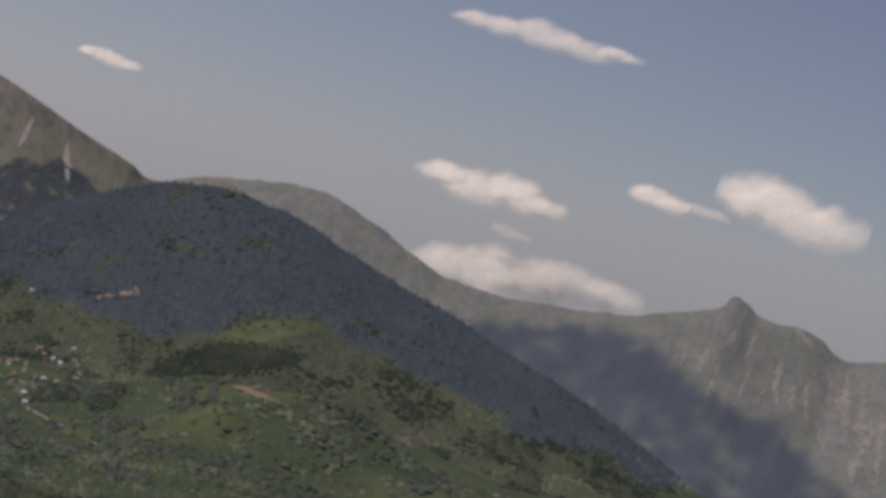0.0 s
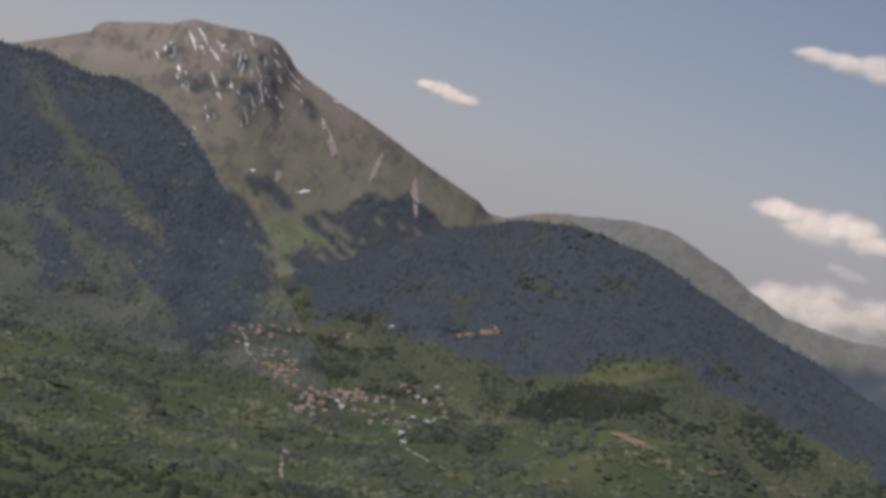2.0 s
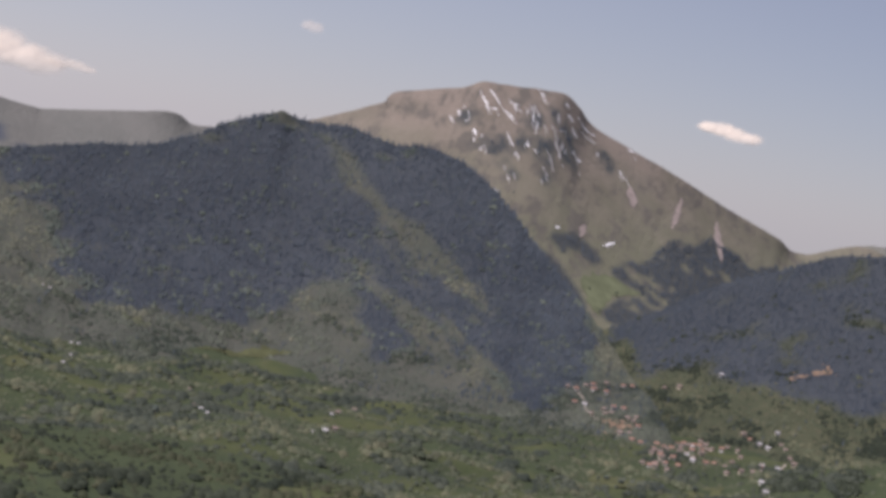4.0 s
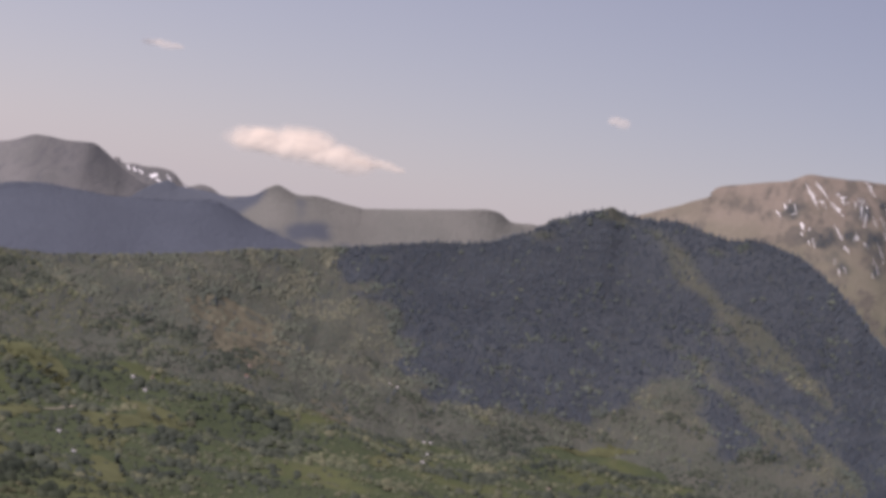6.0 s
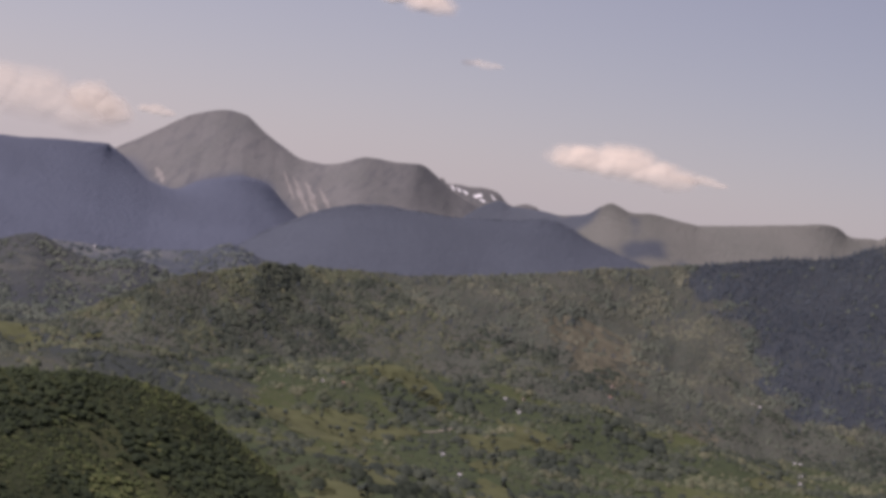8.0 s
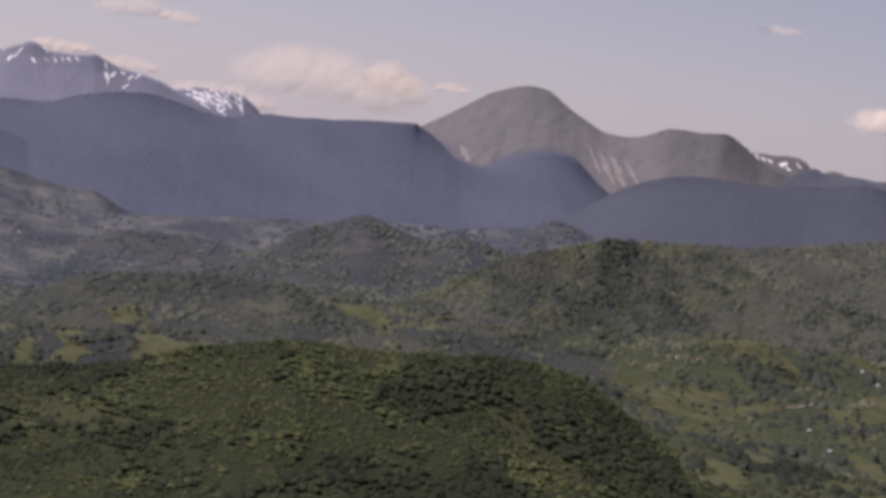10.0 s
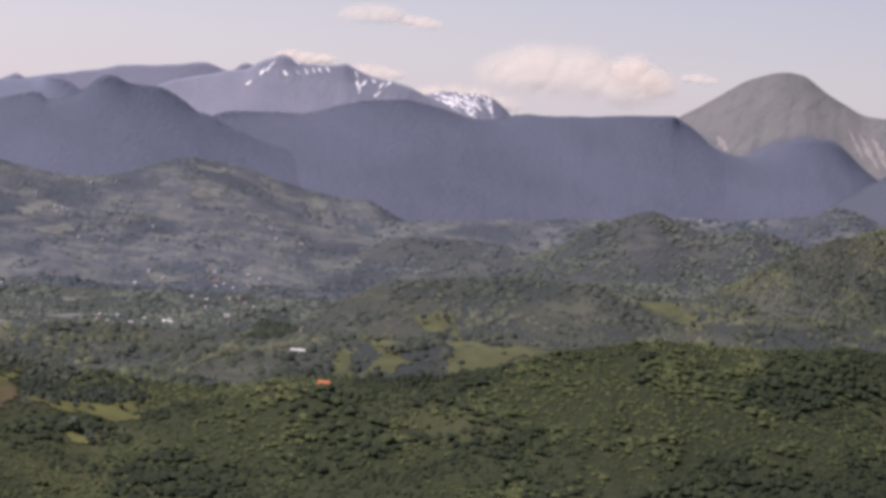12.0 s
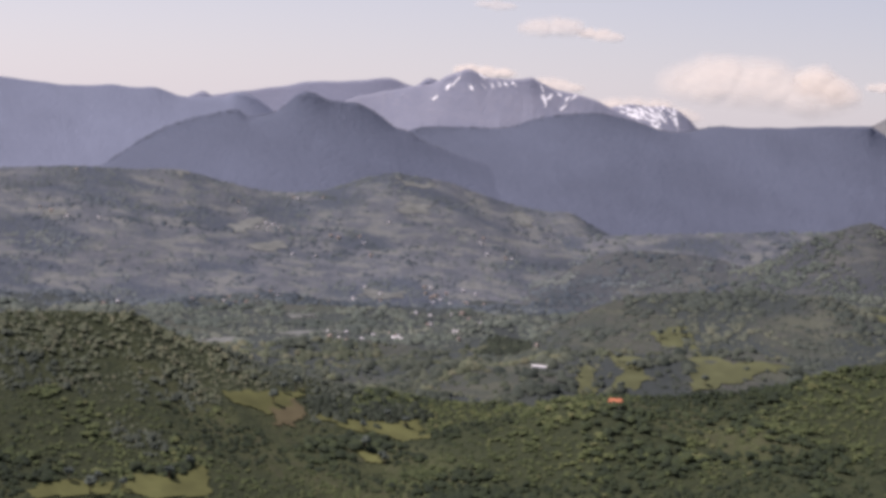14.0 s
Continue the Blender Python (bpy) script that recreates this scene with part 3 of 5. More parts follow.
TRACKS_C = [[(-661, 2401), (-639, 2394), (-606, 2375), (-573, 2332), (-549, 2312), (-526, 2292), (-503, 2287), (-486, 2276), (-464, 2256), (-434, 2230), (-410, 2212), (-390, 2187), (-373, 2157), (-394, 2181), (-416, 2186), (-431, 2187), (-452, 2204), (-472, 2210), (-489, 2233), (-517, 2259), (-538, 2276), (-559, 2297), (-586, 2310), (-605, 2334), (-615, 2361), (-639, 2379)]]
TRACKS_C += [[(-551, 2301), (-540, 2295), (-519, 2246), (-481, 2203), (-451, 2178), (-456, 2175), (-486, 2199), (-521, 2237)], [(-543, 2199), (-526, 2193), (-499, 2167), (-474, 2148), (-452, 2145), (-430, 2130), (-405, 2106), (-380, 2068), (-356, 2050), (-321, 2000), (-300, 1996), (-342, 1959), (-385, 2004), (-413, 2042), (-426, 2073), (-447, 2103), (-463, 2116), (-488, 2136), (-516, 2167)]]
TRACKS_C += [[(-431, 2160), (-414, 2144), (-389, 2116), (-362, 2079), (-336, 2055), (-323, 2058), (-338, 2043), (-360, 2054), (-387, 2090), (-415, 2127)], [(-755, 2294), (-743, 2304), (-731, 2300), (-728, 2285), (-739, 2282)], [(-714, 2368), (-700, 2392), (-688, 2404), (-680, 2390), (-698, 2366)]]
TRACKS_B = [[(-61, 2343), (-44, 2344), (-20, 2334), (10, 2329), (-6, 2323), (-29, 2326), (-53, 2333)], [(-162, 2346), (-150, 2368), (-139, 2369), (-150, 2347)], [(150, 2290), (180, 2300), (205, 2290), (185, 2280)]]
WOODS_D = [[(-1222, 2614), (-1233, 2602), (-1246, 2588), (-1258, 2574), (-1211, 2566), (-1183, 2577), (-1163, 2566), (-1120, 2560), (-1000, 2400), (-1400, 2400), (-1450, 2660), (-1330, 2650), (-1279, 2624), (-1245, 2624)], [(-1177, 2588), (-1164, 2603), (-1130, 2611), (-1114, 2595), (-1141, 2571), (-1163, 2571)], [(-1189, 2625), (-1181, 2628), (-1166, 2609), (-1174, 2606)], [(-1105, 2590), (-1098, 2604), (-1088, 2600), (-1092, 2585)]]
WOODS_FARR = [[(279, 3130), (342, 3143), (420, 3156), (483, 3153), (538, 3132), (575, 3086), (604, 3060), (645, 3045), (685, 3046), (713, 3032), (750, 3005), (781, 2975), (815, 2941), (900, 2800), (900, 2500), (200, 2500), (200, 3100)]]
MEADOWS = [
    [(-883, 1468), (-861, 1513), (-787, 1450), (-792, 1436), (-836, 1456), (-867, 1444)],
    [(-836, 1321), (-816, 1340), (-787, 1340), (-755, 1276), (-805, 1304)],
    [(-696, 1319), (-673, 1320), (-647, 1282), (-653, 1252)],
    [(-725, 1435), (-697, 1460), (-689, 1437), (-712, 1420)],
    [(-1093, 980), (-1088, 991), (-1056, 960), (-1058, 941)],
    [(-1070, 1001), (-1048, 1002), (-1041, 977), (-1052, 963)],
]
MEADOWS += [
    [(-1083, 1079), (-1035, 1061), (-1013, 1101), (-1014, 1033), (-1021, 1002), (-1043, 1024)],
    [(-869, 558), (-868, 584), (-858, 610), (-822, 575), (-847, 580), (-857, 568)],
    [(-840, 549), (-831, 565), (-819, 554), (-827, 546)],
    [(-825, 428), (-827, 441), (-819, 445), (-828, 462), (-830, 472), (-805, 453), (-812, 418)],
    [(-825, 392), (-825, 410), (-822, 423), (-812, 413), (-818, 385)],
    [(-888, 522), (-894, 555), (-893, 575), (-877, 554), (-869, 532), (-876, 518)],
    [(-1010, 1240), (-1060, 1300), (-1110, 1330), (-1125, 1310), (-1075, 1250), (-1030, 1215)],
]
MEADOWS += [
    [(-801, 1345), (-781, 1381), (-766, 1371), (-772, 1321)],
    [(-832, 1346), (-817, 1370), (-795, 1358), (-812, 1333)],
    [(-853, 1279), (-843, 1313), (-826, 1294), (-832, 1256)],
    [(-763, 1415), (-738, 1419), (-716, 1396), (-735, 1380)],
    [(-603, 922), (-697, 1119), (-673, 1112), (-691, 1082)],
]
MEADOWS += [
    [(-593, 1544), (-583, 1571), (-566, 1521), (-578, 1514)],
    [(-453, 1492), (-432, 1478), (-411, 1403), (-427, 1410)],
    [(-574, 1890), (-537, 1970), (-508, 1980), (-540, 1917)],
    [(-378, 2591), (-351, 2642), (-332, 2644), (-308, 2656), (-337, 2598), (-339, 2558), (-341, 2538), (-358, 2559), (-369, 2573)],
    [(-1111, 1079), (-1093, 1092), (-1089, 1077), (-1108, 1066)],
    [(-1032, 1320), (-1028, 1346), (-1023, 1338), (-1020, 1310)],
]
MEADOWS += [
    [(-829, 1458), (-811, 1460), (-786, 1448), (-779, 1433), (-798, 1440), (-822, 1447)],
    [(-745, 1423), (-710, 1451), (-706, 1435), (-720, 1387), (-720, 1339)],
    [(-655, 1451), (-653, 1482), (-644, 1470), (-647, 1436)],
    [(32, 2189), (59, 2229), (100, 2255), (133, 2266), (125, 2239), (91, 2207), (55, 2184)],
    [(-1122, 1081), (-1107, 1102), (-1081, 1085), (-1093, 1062)],
    [(-1100, 1340), (-1033, 1279), (-994, 1232), (-1018, 1233), (-1032, 1226)],
]
MEADOWS += [
    [(-765, 1472), (-730, 1467), (-696, 1455), (-690, 1432), (-726, 1437)],
    [(-712, 1339), (-708, 1392), (-693, 1358), (-696, 1326)],
    [(78, 1719), (99, 1729), (105, 1706), (87, 1697)],
    [(-7, 1673), (25, 1636), (23, 1618), (0, 1631)],
    [(-140, 1476), (-136, 1502), (-117, 1489), (-111, 1428), (-122, 1420)],
    [(-154, 1372), (-138, 1377), (-134, 1366), (-147, 1361)],
    [(-185, 1711), (-144, 1750), (-134, 1662), (-165, 1648)],
    [(-111, 1724), (-85, 1775), (-78, 1715), (-91, 1645)],
]
MEADOWS += [
    [(-867, 1311), (-848, 1325), (-803, 1299), (-784, 1324), (-752, 1247), (-786, 1245), (-839, 1287)],
    [(-742, 1244), (-709, 1238), (-678, 1177), (-697, 1171)],
    [(-883, 1457), (-850, 1463), (-833, 1484), (-827, 1472), (-849, 1444)],
    [(-1122, 1035), (-1082, 1023), (-1054, 1000), (-1078, 994)],
    [(-700, 1140), (-672, 1150), (-650, 1090), (-668, 1060)],
]
HAZY_FIELDS = [
    [(-1934, 1344), (-1950, 1352), (-1935, 1362), (-1911, 1339)],
    [(-1804, 1512), (-1789, 1521), (-1771, 1543), (-1762, 1526), (-1780, 1505)],
    [(-1706, 1586), (-1704, 1608), (-1658, 1564), (-1676, 1559)],
    [(-1722, 1263), (-1721, 1302), (-1695, 1287), (-1702, 1253)],
    [(-1407, 948), (-1392, 971), (-1371, 948), (-1342, 899)],
    [(-1386, 1006), (-1390, 1063), (-1360, 1042), (-1355, 985)],
    [(-1446, 1058), (-1446, 1080), (-1423, 1062), (-1427, 1045)],
    [(-1892, 1159), (-1882, 1177), (-1865, 1168), (-1876, 1148)],
    [(-1776, 1282), (-1802, 1337), (-1784, 1332), (-1753, 1273)],
    [(-1747, 1474), (-1730, 1496), (-1710, 1468), (-1729, 1449)],
    [(-1568, 1252), (-1535, 1273), (-1523, 1255), (-1552, 1231)],
]
# groves of old, dark trees
GROVES = [
    [(-832, 1482), (-906, 1648), (-873, 1663), (-802, 1533), (-795, 1472), (-815, 1464)],
    [(-709, 1480), (-707, 1549), (-669, 1555), (-650, 1506), (-670, 1472), (-691, 1459)],
    [(-845, 1435), (-827, 1451), (-789, 1435), (-776, 1397), (-796, 1385), (-811, 1387)],
    [(-750, 1392), (-744, 1414), (-710, 1410), (-705, 1386), (-716, 1359)],
]
WOODS_E = [[(-2022, 2649), (-1964, 2632), (-1912, 2603), (-1860, 2590), (-1837, 2617), (-1811, 2645), (-1765, 2682), (-1733, 2670), (-1698, 2654), (-1672, 2662), (-1638, 2644), (-1643, 2700), (-1602, 2749), (-1553, 2772), (-1509, 2698), (-1565, 2549), (-1678, 2460), (-1793, 2373), (-1904, 2398)]]
BROWN_FIELDS = [[(-12, 1585), (4, 1617), (15, 1597), (5, 1517)], [(57, 1653), (84, 1671), (86, 1653), (62, 1634)], [(-898, 1807), (-882, 1863), (-844, 1862), (-811, 1846), (-793, 1747), (-835, 1760)], [(-877, 543), (-885, 568), (-867, 551), (-855, 529), (-861, 526)]]
BROWN_FIELDS += [[(151, 1769), (186, 1783), (192, 1766), (163, 1738)], [(237, 2086), (268, 2112), (269, 2083), (241, 2058)], [(-732, 1754), (-722, 1776), (-701, 1722), (-690, 1690)]]
BARE_EARTH = [[(-97, 2248), (-75, 2257), (-56, 2266), (-51, 2253), (-64, 2247), (-77, 2246), (-91, 2241)], [(100, 1790), (118, 1802), (132, 1776), (124, 1764), (110, 1775)], [(-220, 1960), (-203, 1997), (-189, 1960), (-203, 1933)]]
DARK_WOODS = [[(-9, 2086), (1, 2122), (22, 2155), (50, 2181), (86, 2197), (112, 2195), (119, 2182), (93, 2149), (66, 2118), (40, 2109), (12, 2090)], [(0, 1721), (1, 1776), (20, 1782), (16, 1729), (8, 1716)], [(-55, 1767), (-37, 1775), (-12, 1750), (-8, 1727), (-42, 1729)], [(-1250, 1071), (-1262, 1100), (-1190, 1045), (-1180, 1020), (-1200, 1015)], [(-885, 568), (-882, 581), (-876, 605), (-865, 619), (-858, 612), (-868, 584), (-870, 560)], [(-852, 562), (-847, 577), (-831, 565), (-840, 549)], [(-833, 433), (-825, 447), (-832, 467), (-828, 462), (-819, 445), (-827, 441)], [(-873, 595), (-870, 603), (-854, 588), (-857, 581)]]
SNOW_HIGH = [(-569, 2734, -551, 2715), (-559, 2741, -544, 2733), (-547, 2720, -541, 2720), (-536, 2725, -519, 2721), (-532, 2741, -524, 2737), (-525, 2738, -519, 2741), (-503, 2752, -497, 2749), (-499, 2743, -494, 2727), (-507, 2773, -495, 2773), (-476, 2748, -468, 2746), (-467, 2738, -458, 2730), (-456, 2726, -453, 2726), (-472, 2789, -465, 2794), (-457, 2804, -436, 2833), (-464, 2785, -458, 2791), (-400, 2874, -390, 2883)]
SNOW_LOW = [(-591, 2691, -581, 2681), (-556, 2680, -548, 2671), (-519, 2697, -504, 2684), (-499, 2677, -491, 2671), (-482, 2700, -475, 2698), (-447, 2756, -442, 2761), (-441, 2758, -435, 2765), (-455, 2779, -448, 2786), (-500, 2607, -494, 2606), (-398, 2828, -378, 2821), (-374, 2677, -364, 2704), (-493, 2699, -487, 2699), (-571, 2689, -566, 2690), (-424, 2626, -419, 2635), (-484, 2741, -476, 2734)]
SCREE = [(-322, 2897, -318, 2827), (-278, 2931, -255, 2864), (-377, 2822, -364, 2794), (-400, 2683, -398, 2655)]
SNOW_FAR = [(-2510, 2337, -2511, 2321), (-2514, 2322, -2513, 2312), (-2518, 2300, -2519, 2290), (-2483, 2354, -2475, 2358), (-2479, 2369, -2469, 2367), (-2473, 2378, -2465, 2376), (-2467, 2386, -2458, 2386), (-2461, 2395, -2453, 2396), (-2435, 2431, -2426, 2427), (-2424, 2425, -2407, 2413), (-2419, 2440, -2415, 2424), (-2418, 2448, -2411, 2451), (-2402, 2449, -2405, 2462), (-2396, 2433, -2399, 2448), (-2401, 2460, -2401, 2473), (-2492, 2338, -2484, 2340), (-2496, 2358, -2486, 2367)]
SNOW_SHOULDER = [(-2450, 2630, -2430, 2640), (-2433, 2631, -2410, 2644), (-2429, 2646, -2409, 2655), (-2419, 2660, -2399, 2664), (-2409, 2669, -2388, 2672), (-2404, 2651, -2388, 2658), (-2395, 2679, -2382, 2686), (-2387, 2684, -2372, 2680)]
CONE_CHUTES = [(-1764, 2715, -1720, 2681), (-1749, 2718, -1692, 2675), (-1731, 2722, -1675, 2677), (-1708, 2724, -1663, 2692), (-1919, 2624, -1887, 2602)]
CLIFFS = [(587, 3122, 583, 3089), (614, 3112, 607, 3075), (634, 3093, 621, 3044), (679, 3105, 661, 3041), (717, 3121, 715, 3056), (758, 3124, 760, 3035), (795, 3140, 791, 3089), (817, 3150, 811, 3023), (840, 3128, 833, 2986), (863, 3092, 854, 2957), (736, 3166, 763, 3149), (681, 3150, 670, 3110), (700, 3080, 688, 3052), (740, 3090, 735, 3050), (780, 3060, 786, 3000), (825, 3010, 822, 2960), (850, 3060, 846, 3020), (808, 3120, 803, 3080), (772, 3110, 776, 3070), (650, 3135, 640, 3112)]
UPPER_VILLAGE = [(-262, 2050), (-256, 2064), (-246, 2059), (-241, 2082), (-226, 2092), (-244, 2006), (-232, 1980), (-226, 2002), (-220, 2016), (-201, 1990), (-188, 1968), (-197, 1935), (-183, 1913), (-148, 1848), (-148, 1880), (-150, 1925), (-148, 1948), (-147, 1978), (-139, 1975), (-137, 2009), (-139, 1894), (-137, 1845), (-139, 1816), (-144, 1799), (-131, 1879), (-134, 1934), (-125, 1928), (-127, 1984), (-128, 1816), (-122, 1853), (-117, 2004), (-115, 2028), (-163, 1924), (-157, 1871), (-155, 1804)]
VILLAGE_EDGE = [(-111, 2108), (-103, 2096), (-93, 2086), (-84, 2078), (-74, 2090), (-68, 2079), (-61, 2054), (-82, 2123), (-50, 1967), (-69, 1817), (-66, 1844), (-96, 1971), (-100, 1945), (-100, 1898), (-109, 1894), (-89, 1814), (-79, 1822), (-55, 1754), (-49, 1729), (-75, 1948), (-61, 1940), (-209, 2238), (-194, 2236), (-159, 2265), (-100, 1532), (-5, 1578), (-388, 1725), (-391, 1782), (-357, 1593), (-354, 1605), (-369, 1670)]
HUTS = [(-490, 1661), (-629, 1747), (-600, 1682), (-788, 1727), (-789, 1738), (-429, 1510), (-424, 1508), (-345, 1524), (-389, 1712), (-415, 1496), (-714, 1863), (-779, 1514), (-777, 1541), (-759, 1499), (-733, 1339), (-706, 1315), (-631, 1767), (-580, 1621), (-873, 1407), (-861, 1415), (-798, 1750), (-708, 1867), (-1037, 1539)]
SLOPE_HOUSES = [(-1813, 1335), (-1761, 1330), (-1839, 1422), (-1698, 1346), (-1672, 1354), (-1708, 1419), (-1622, 1455), (-1579, 1450), (-1316, 985), (-1318, 994), (-1323, 1051), (-1324, 1057), (-1178, 1039), (-1297, 1088), (-1358, 1124), (-1543, 1251), (-1512, 1280), (-1477, 1256), (-1386, 1186), (-1485, 1294), (-1505, 1326), (-1541, 1219), (-1537, 1118), (-1541, 1136), (-1394, 1144), (-1347, 1146), (-1681, 1276), (-1638, 1330), (-1665, 1289), (-1363, 1769)]
LOWER_VILLAGE = [(-1821, 1340), (-1778, 1328), (-1770, 1330), (-1846, 1423), (-1708, 1346), (-1320, 988), (-1325, 1001), (-1359, 1040), (-1326, 1056), (-1544, 1252), (-1544, 1221), (-1486, 1170), (-1578, 1165), (-1541, 1114), (-1519, 1073), (-1553, 1059), (-1502, 1272), (-1505, 1284), (-1516, 1302), (-1517, 1323), (-1514, 1287), (-1396, 1185), (-1388, 1186), (-1369, 1128), (-1354, 1116), (-1300, 1088), (-1302, 1123), (-1484, 1294), (-1627, 1457), (-1581, 1444), (-1567, 998), (-1982, 1262), (-1860, 1164), (-1898, 1161)]
LANES = [[(-267, 2056), (-252, 2032), (-242, 1998), (-227, 1971), (-219, 1964), (-205, 1984), (-190, 1963)], [(-122, 1627), (-97, 1511), (-82, 1441)], [(-55, 1754), (-43, 1710), (-15, 1665), (4, 1647), (29, 1617)], [(-148, 1802), (-146, 1852), (-151, 1957)], [(-67, 1801), (-57, 1977)], [(-114, 2117), (-103, 2096), (-93, 2086), (-84, 2078)], [(-774, 1385), (-769, 1409), (-767, 1421)], [(-150, 1814), (-141, 1837), (-137, 1911), (-132, 2000)]]
# each cloud: its banks of vapour as x, y, z, width, height and how dense they are
CLOUDS = [
    [(-387, 3744, 346, 106, 34, 1.0)],
    [(310, 3796, 560, 334, 59, 0.75)],
    [(282, 3797, 291, 249, 76, 1.0)],
    [(557, 3784, 344, 90, 51, 1.0), (637, 3776, 342, 105, 25, 0.45)],
    [(774, 3759, 376, 214, 119, 1.0)],
    [(310, 3996, 144, 260, 110, 0.7), (469, 3990, 164, 200, 90, 0.6), (335, 3996, 228, 70, 26, 0.25)],
    [(-1578, 3447, 272, 223, 74, 1.0), (-1456, 3503, 262, 86, 21, 0.5)],
]
CLOUDS += [
    [(-1097, 3638, 400, 32, 27, 0.35)],
    [(-1952, 3287, 494, 176, 67, 1.0)],
    [(-1819, 3361, 403, 70, 19, 0.4)],
    [(-2480, 3027, 239, 289, 125, 0.55), (-2390, 3095, 243, 96, 77, 0.7), (-2314, 3150, 244, 58, 25, 0.5)],
    [(-2768, 2820, 320, 92, 48, 0.5), (-2703, 2877, 312, 73, 29, 0.65)],
    [(-2838, 2756, 351, 67, 23, 0.35)],
    [(-3005, 2915, 240, 103, 35, 0.7), (-2919, 2997, 225, 123, 37, 0.6), (-2787, 3114, 184, 185, 57, 0.5)],
]
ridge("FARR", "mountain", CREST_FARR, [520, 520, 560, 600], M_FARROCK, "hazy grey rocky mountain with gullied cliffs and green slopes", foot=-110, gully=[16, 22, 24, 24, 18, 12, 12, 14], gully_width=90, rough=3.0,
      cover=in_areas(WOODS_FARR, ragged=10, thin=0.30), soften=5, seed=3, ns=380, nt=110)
def with_crags(f):
    """Dark broken rock and dwarf pine below the summit, besides the woods."""
    def g(s, t, p):
        c = f(s, t, p)
        x = p[..., 0] + 16 * (fbm(p[..., 0] / 9, p[..., 1] / 9, 3, 111) - 0.5)
        y = p[..., 1] + 26 * (fbm(p[..., 0] / 9, p[..., 1] / 14, 3, 112) - 0.5)
        for cx, cy, r in CRAGS:
            c = np.maximum(c, 0.95 * smooth(1.45, 0.8, np.hypot(x - cx, (y - cy) * 0.8) / r) * smooth(0.3, 0.5, fbm(p[..., 0] / 7, p[..., 1] / 7, 3, 113)))
        return c
    return g


ridge("A", "mountain", CREST_A, [700, 680, 640, 560], M_SNOWY, "bare brown mountain with thin white snow streaks below its summit", foot=0, gully=4.5, gully_width=75, rough=1.2,
      cover=with_crags(in_areas(WOODS_A, ragged=6, thin=0.37)), soften=1, seed=11, ns=420, nt=150, teeth=9.0)
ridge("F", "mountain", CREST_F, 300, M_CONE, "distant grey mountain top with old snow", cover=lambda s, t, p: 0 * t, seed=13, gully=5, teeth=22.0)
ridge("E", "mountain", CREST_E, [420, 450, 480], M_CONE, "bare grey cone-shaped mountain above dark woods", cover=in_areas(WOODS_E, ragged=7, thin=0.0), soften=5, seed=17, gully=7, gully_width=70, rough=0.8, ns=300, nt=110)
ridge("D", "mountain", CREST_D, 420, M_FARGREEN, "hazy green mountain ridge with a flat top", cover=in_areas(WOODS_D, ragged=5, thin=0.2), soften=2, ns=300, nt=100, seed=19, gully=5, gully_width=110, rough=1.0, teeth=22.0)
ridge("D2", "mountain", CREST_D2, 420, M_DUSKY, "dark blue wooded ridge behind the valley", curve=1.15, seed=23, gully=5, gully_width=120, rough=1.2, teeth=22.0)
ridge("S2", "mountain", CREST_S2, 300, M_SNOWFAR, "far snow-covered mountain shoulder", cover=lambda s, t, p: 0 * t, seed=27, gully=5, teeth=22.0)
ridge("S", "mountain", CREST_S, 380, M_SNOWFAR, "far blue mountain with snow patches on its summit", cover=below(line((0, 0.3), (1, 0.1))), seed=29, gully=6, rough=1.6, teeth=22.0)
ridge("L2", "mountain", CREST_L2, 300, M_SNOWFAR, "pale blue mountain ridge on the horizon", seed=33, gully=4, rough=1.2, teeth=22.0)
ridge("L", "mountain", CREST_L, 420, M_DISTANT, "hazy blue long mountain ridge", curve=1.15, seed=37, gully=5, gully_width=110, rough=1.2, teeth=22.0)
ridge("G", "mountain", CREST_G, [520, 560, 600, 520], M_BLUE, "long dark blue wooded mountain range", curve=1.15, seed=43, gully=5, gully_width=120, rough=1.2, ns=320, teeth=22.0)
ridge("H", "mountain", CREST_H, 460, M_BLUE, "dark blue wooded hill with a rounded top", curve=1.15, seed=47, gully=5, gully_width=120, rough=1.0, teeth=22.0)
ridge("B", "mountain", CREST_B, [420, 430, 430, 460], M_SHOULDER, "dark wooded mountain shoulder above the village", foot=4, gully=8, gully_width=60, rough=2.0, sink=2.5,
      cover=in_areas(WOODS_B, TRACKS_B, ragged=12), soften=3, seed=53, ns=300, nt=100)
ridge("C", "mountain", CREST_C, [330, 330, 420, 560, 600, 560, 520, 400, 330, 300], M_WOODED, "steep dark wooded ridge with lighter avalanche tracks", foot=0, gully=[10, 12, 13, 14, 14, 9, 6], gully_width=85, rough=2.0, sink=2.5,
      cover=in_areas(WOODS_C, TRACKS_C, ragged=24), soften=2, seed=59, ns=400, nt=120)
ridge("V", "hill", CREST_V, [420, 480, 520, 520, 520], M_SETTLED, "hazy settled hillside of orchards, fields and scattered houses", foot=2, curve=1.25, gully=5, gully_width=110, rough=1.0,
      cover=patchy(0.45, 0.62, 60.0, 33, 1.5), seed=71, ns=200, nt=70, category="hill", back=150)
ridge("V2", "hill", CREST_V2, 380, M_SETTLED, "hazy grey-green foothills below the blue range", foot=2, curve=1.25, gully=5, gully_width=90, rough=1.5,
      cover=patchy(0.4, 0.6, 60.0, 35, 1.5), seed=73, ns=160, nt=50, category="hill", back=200)
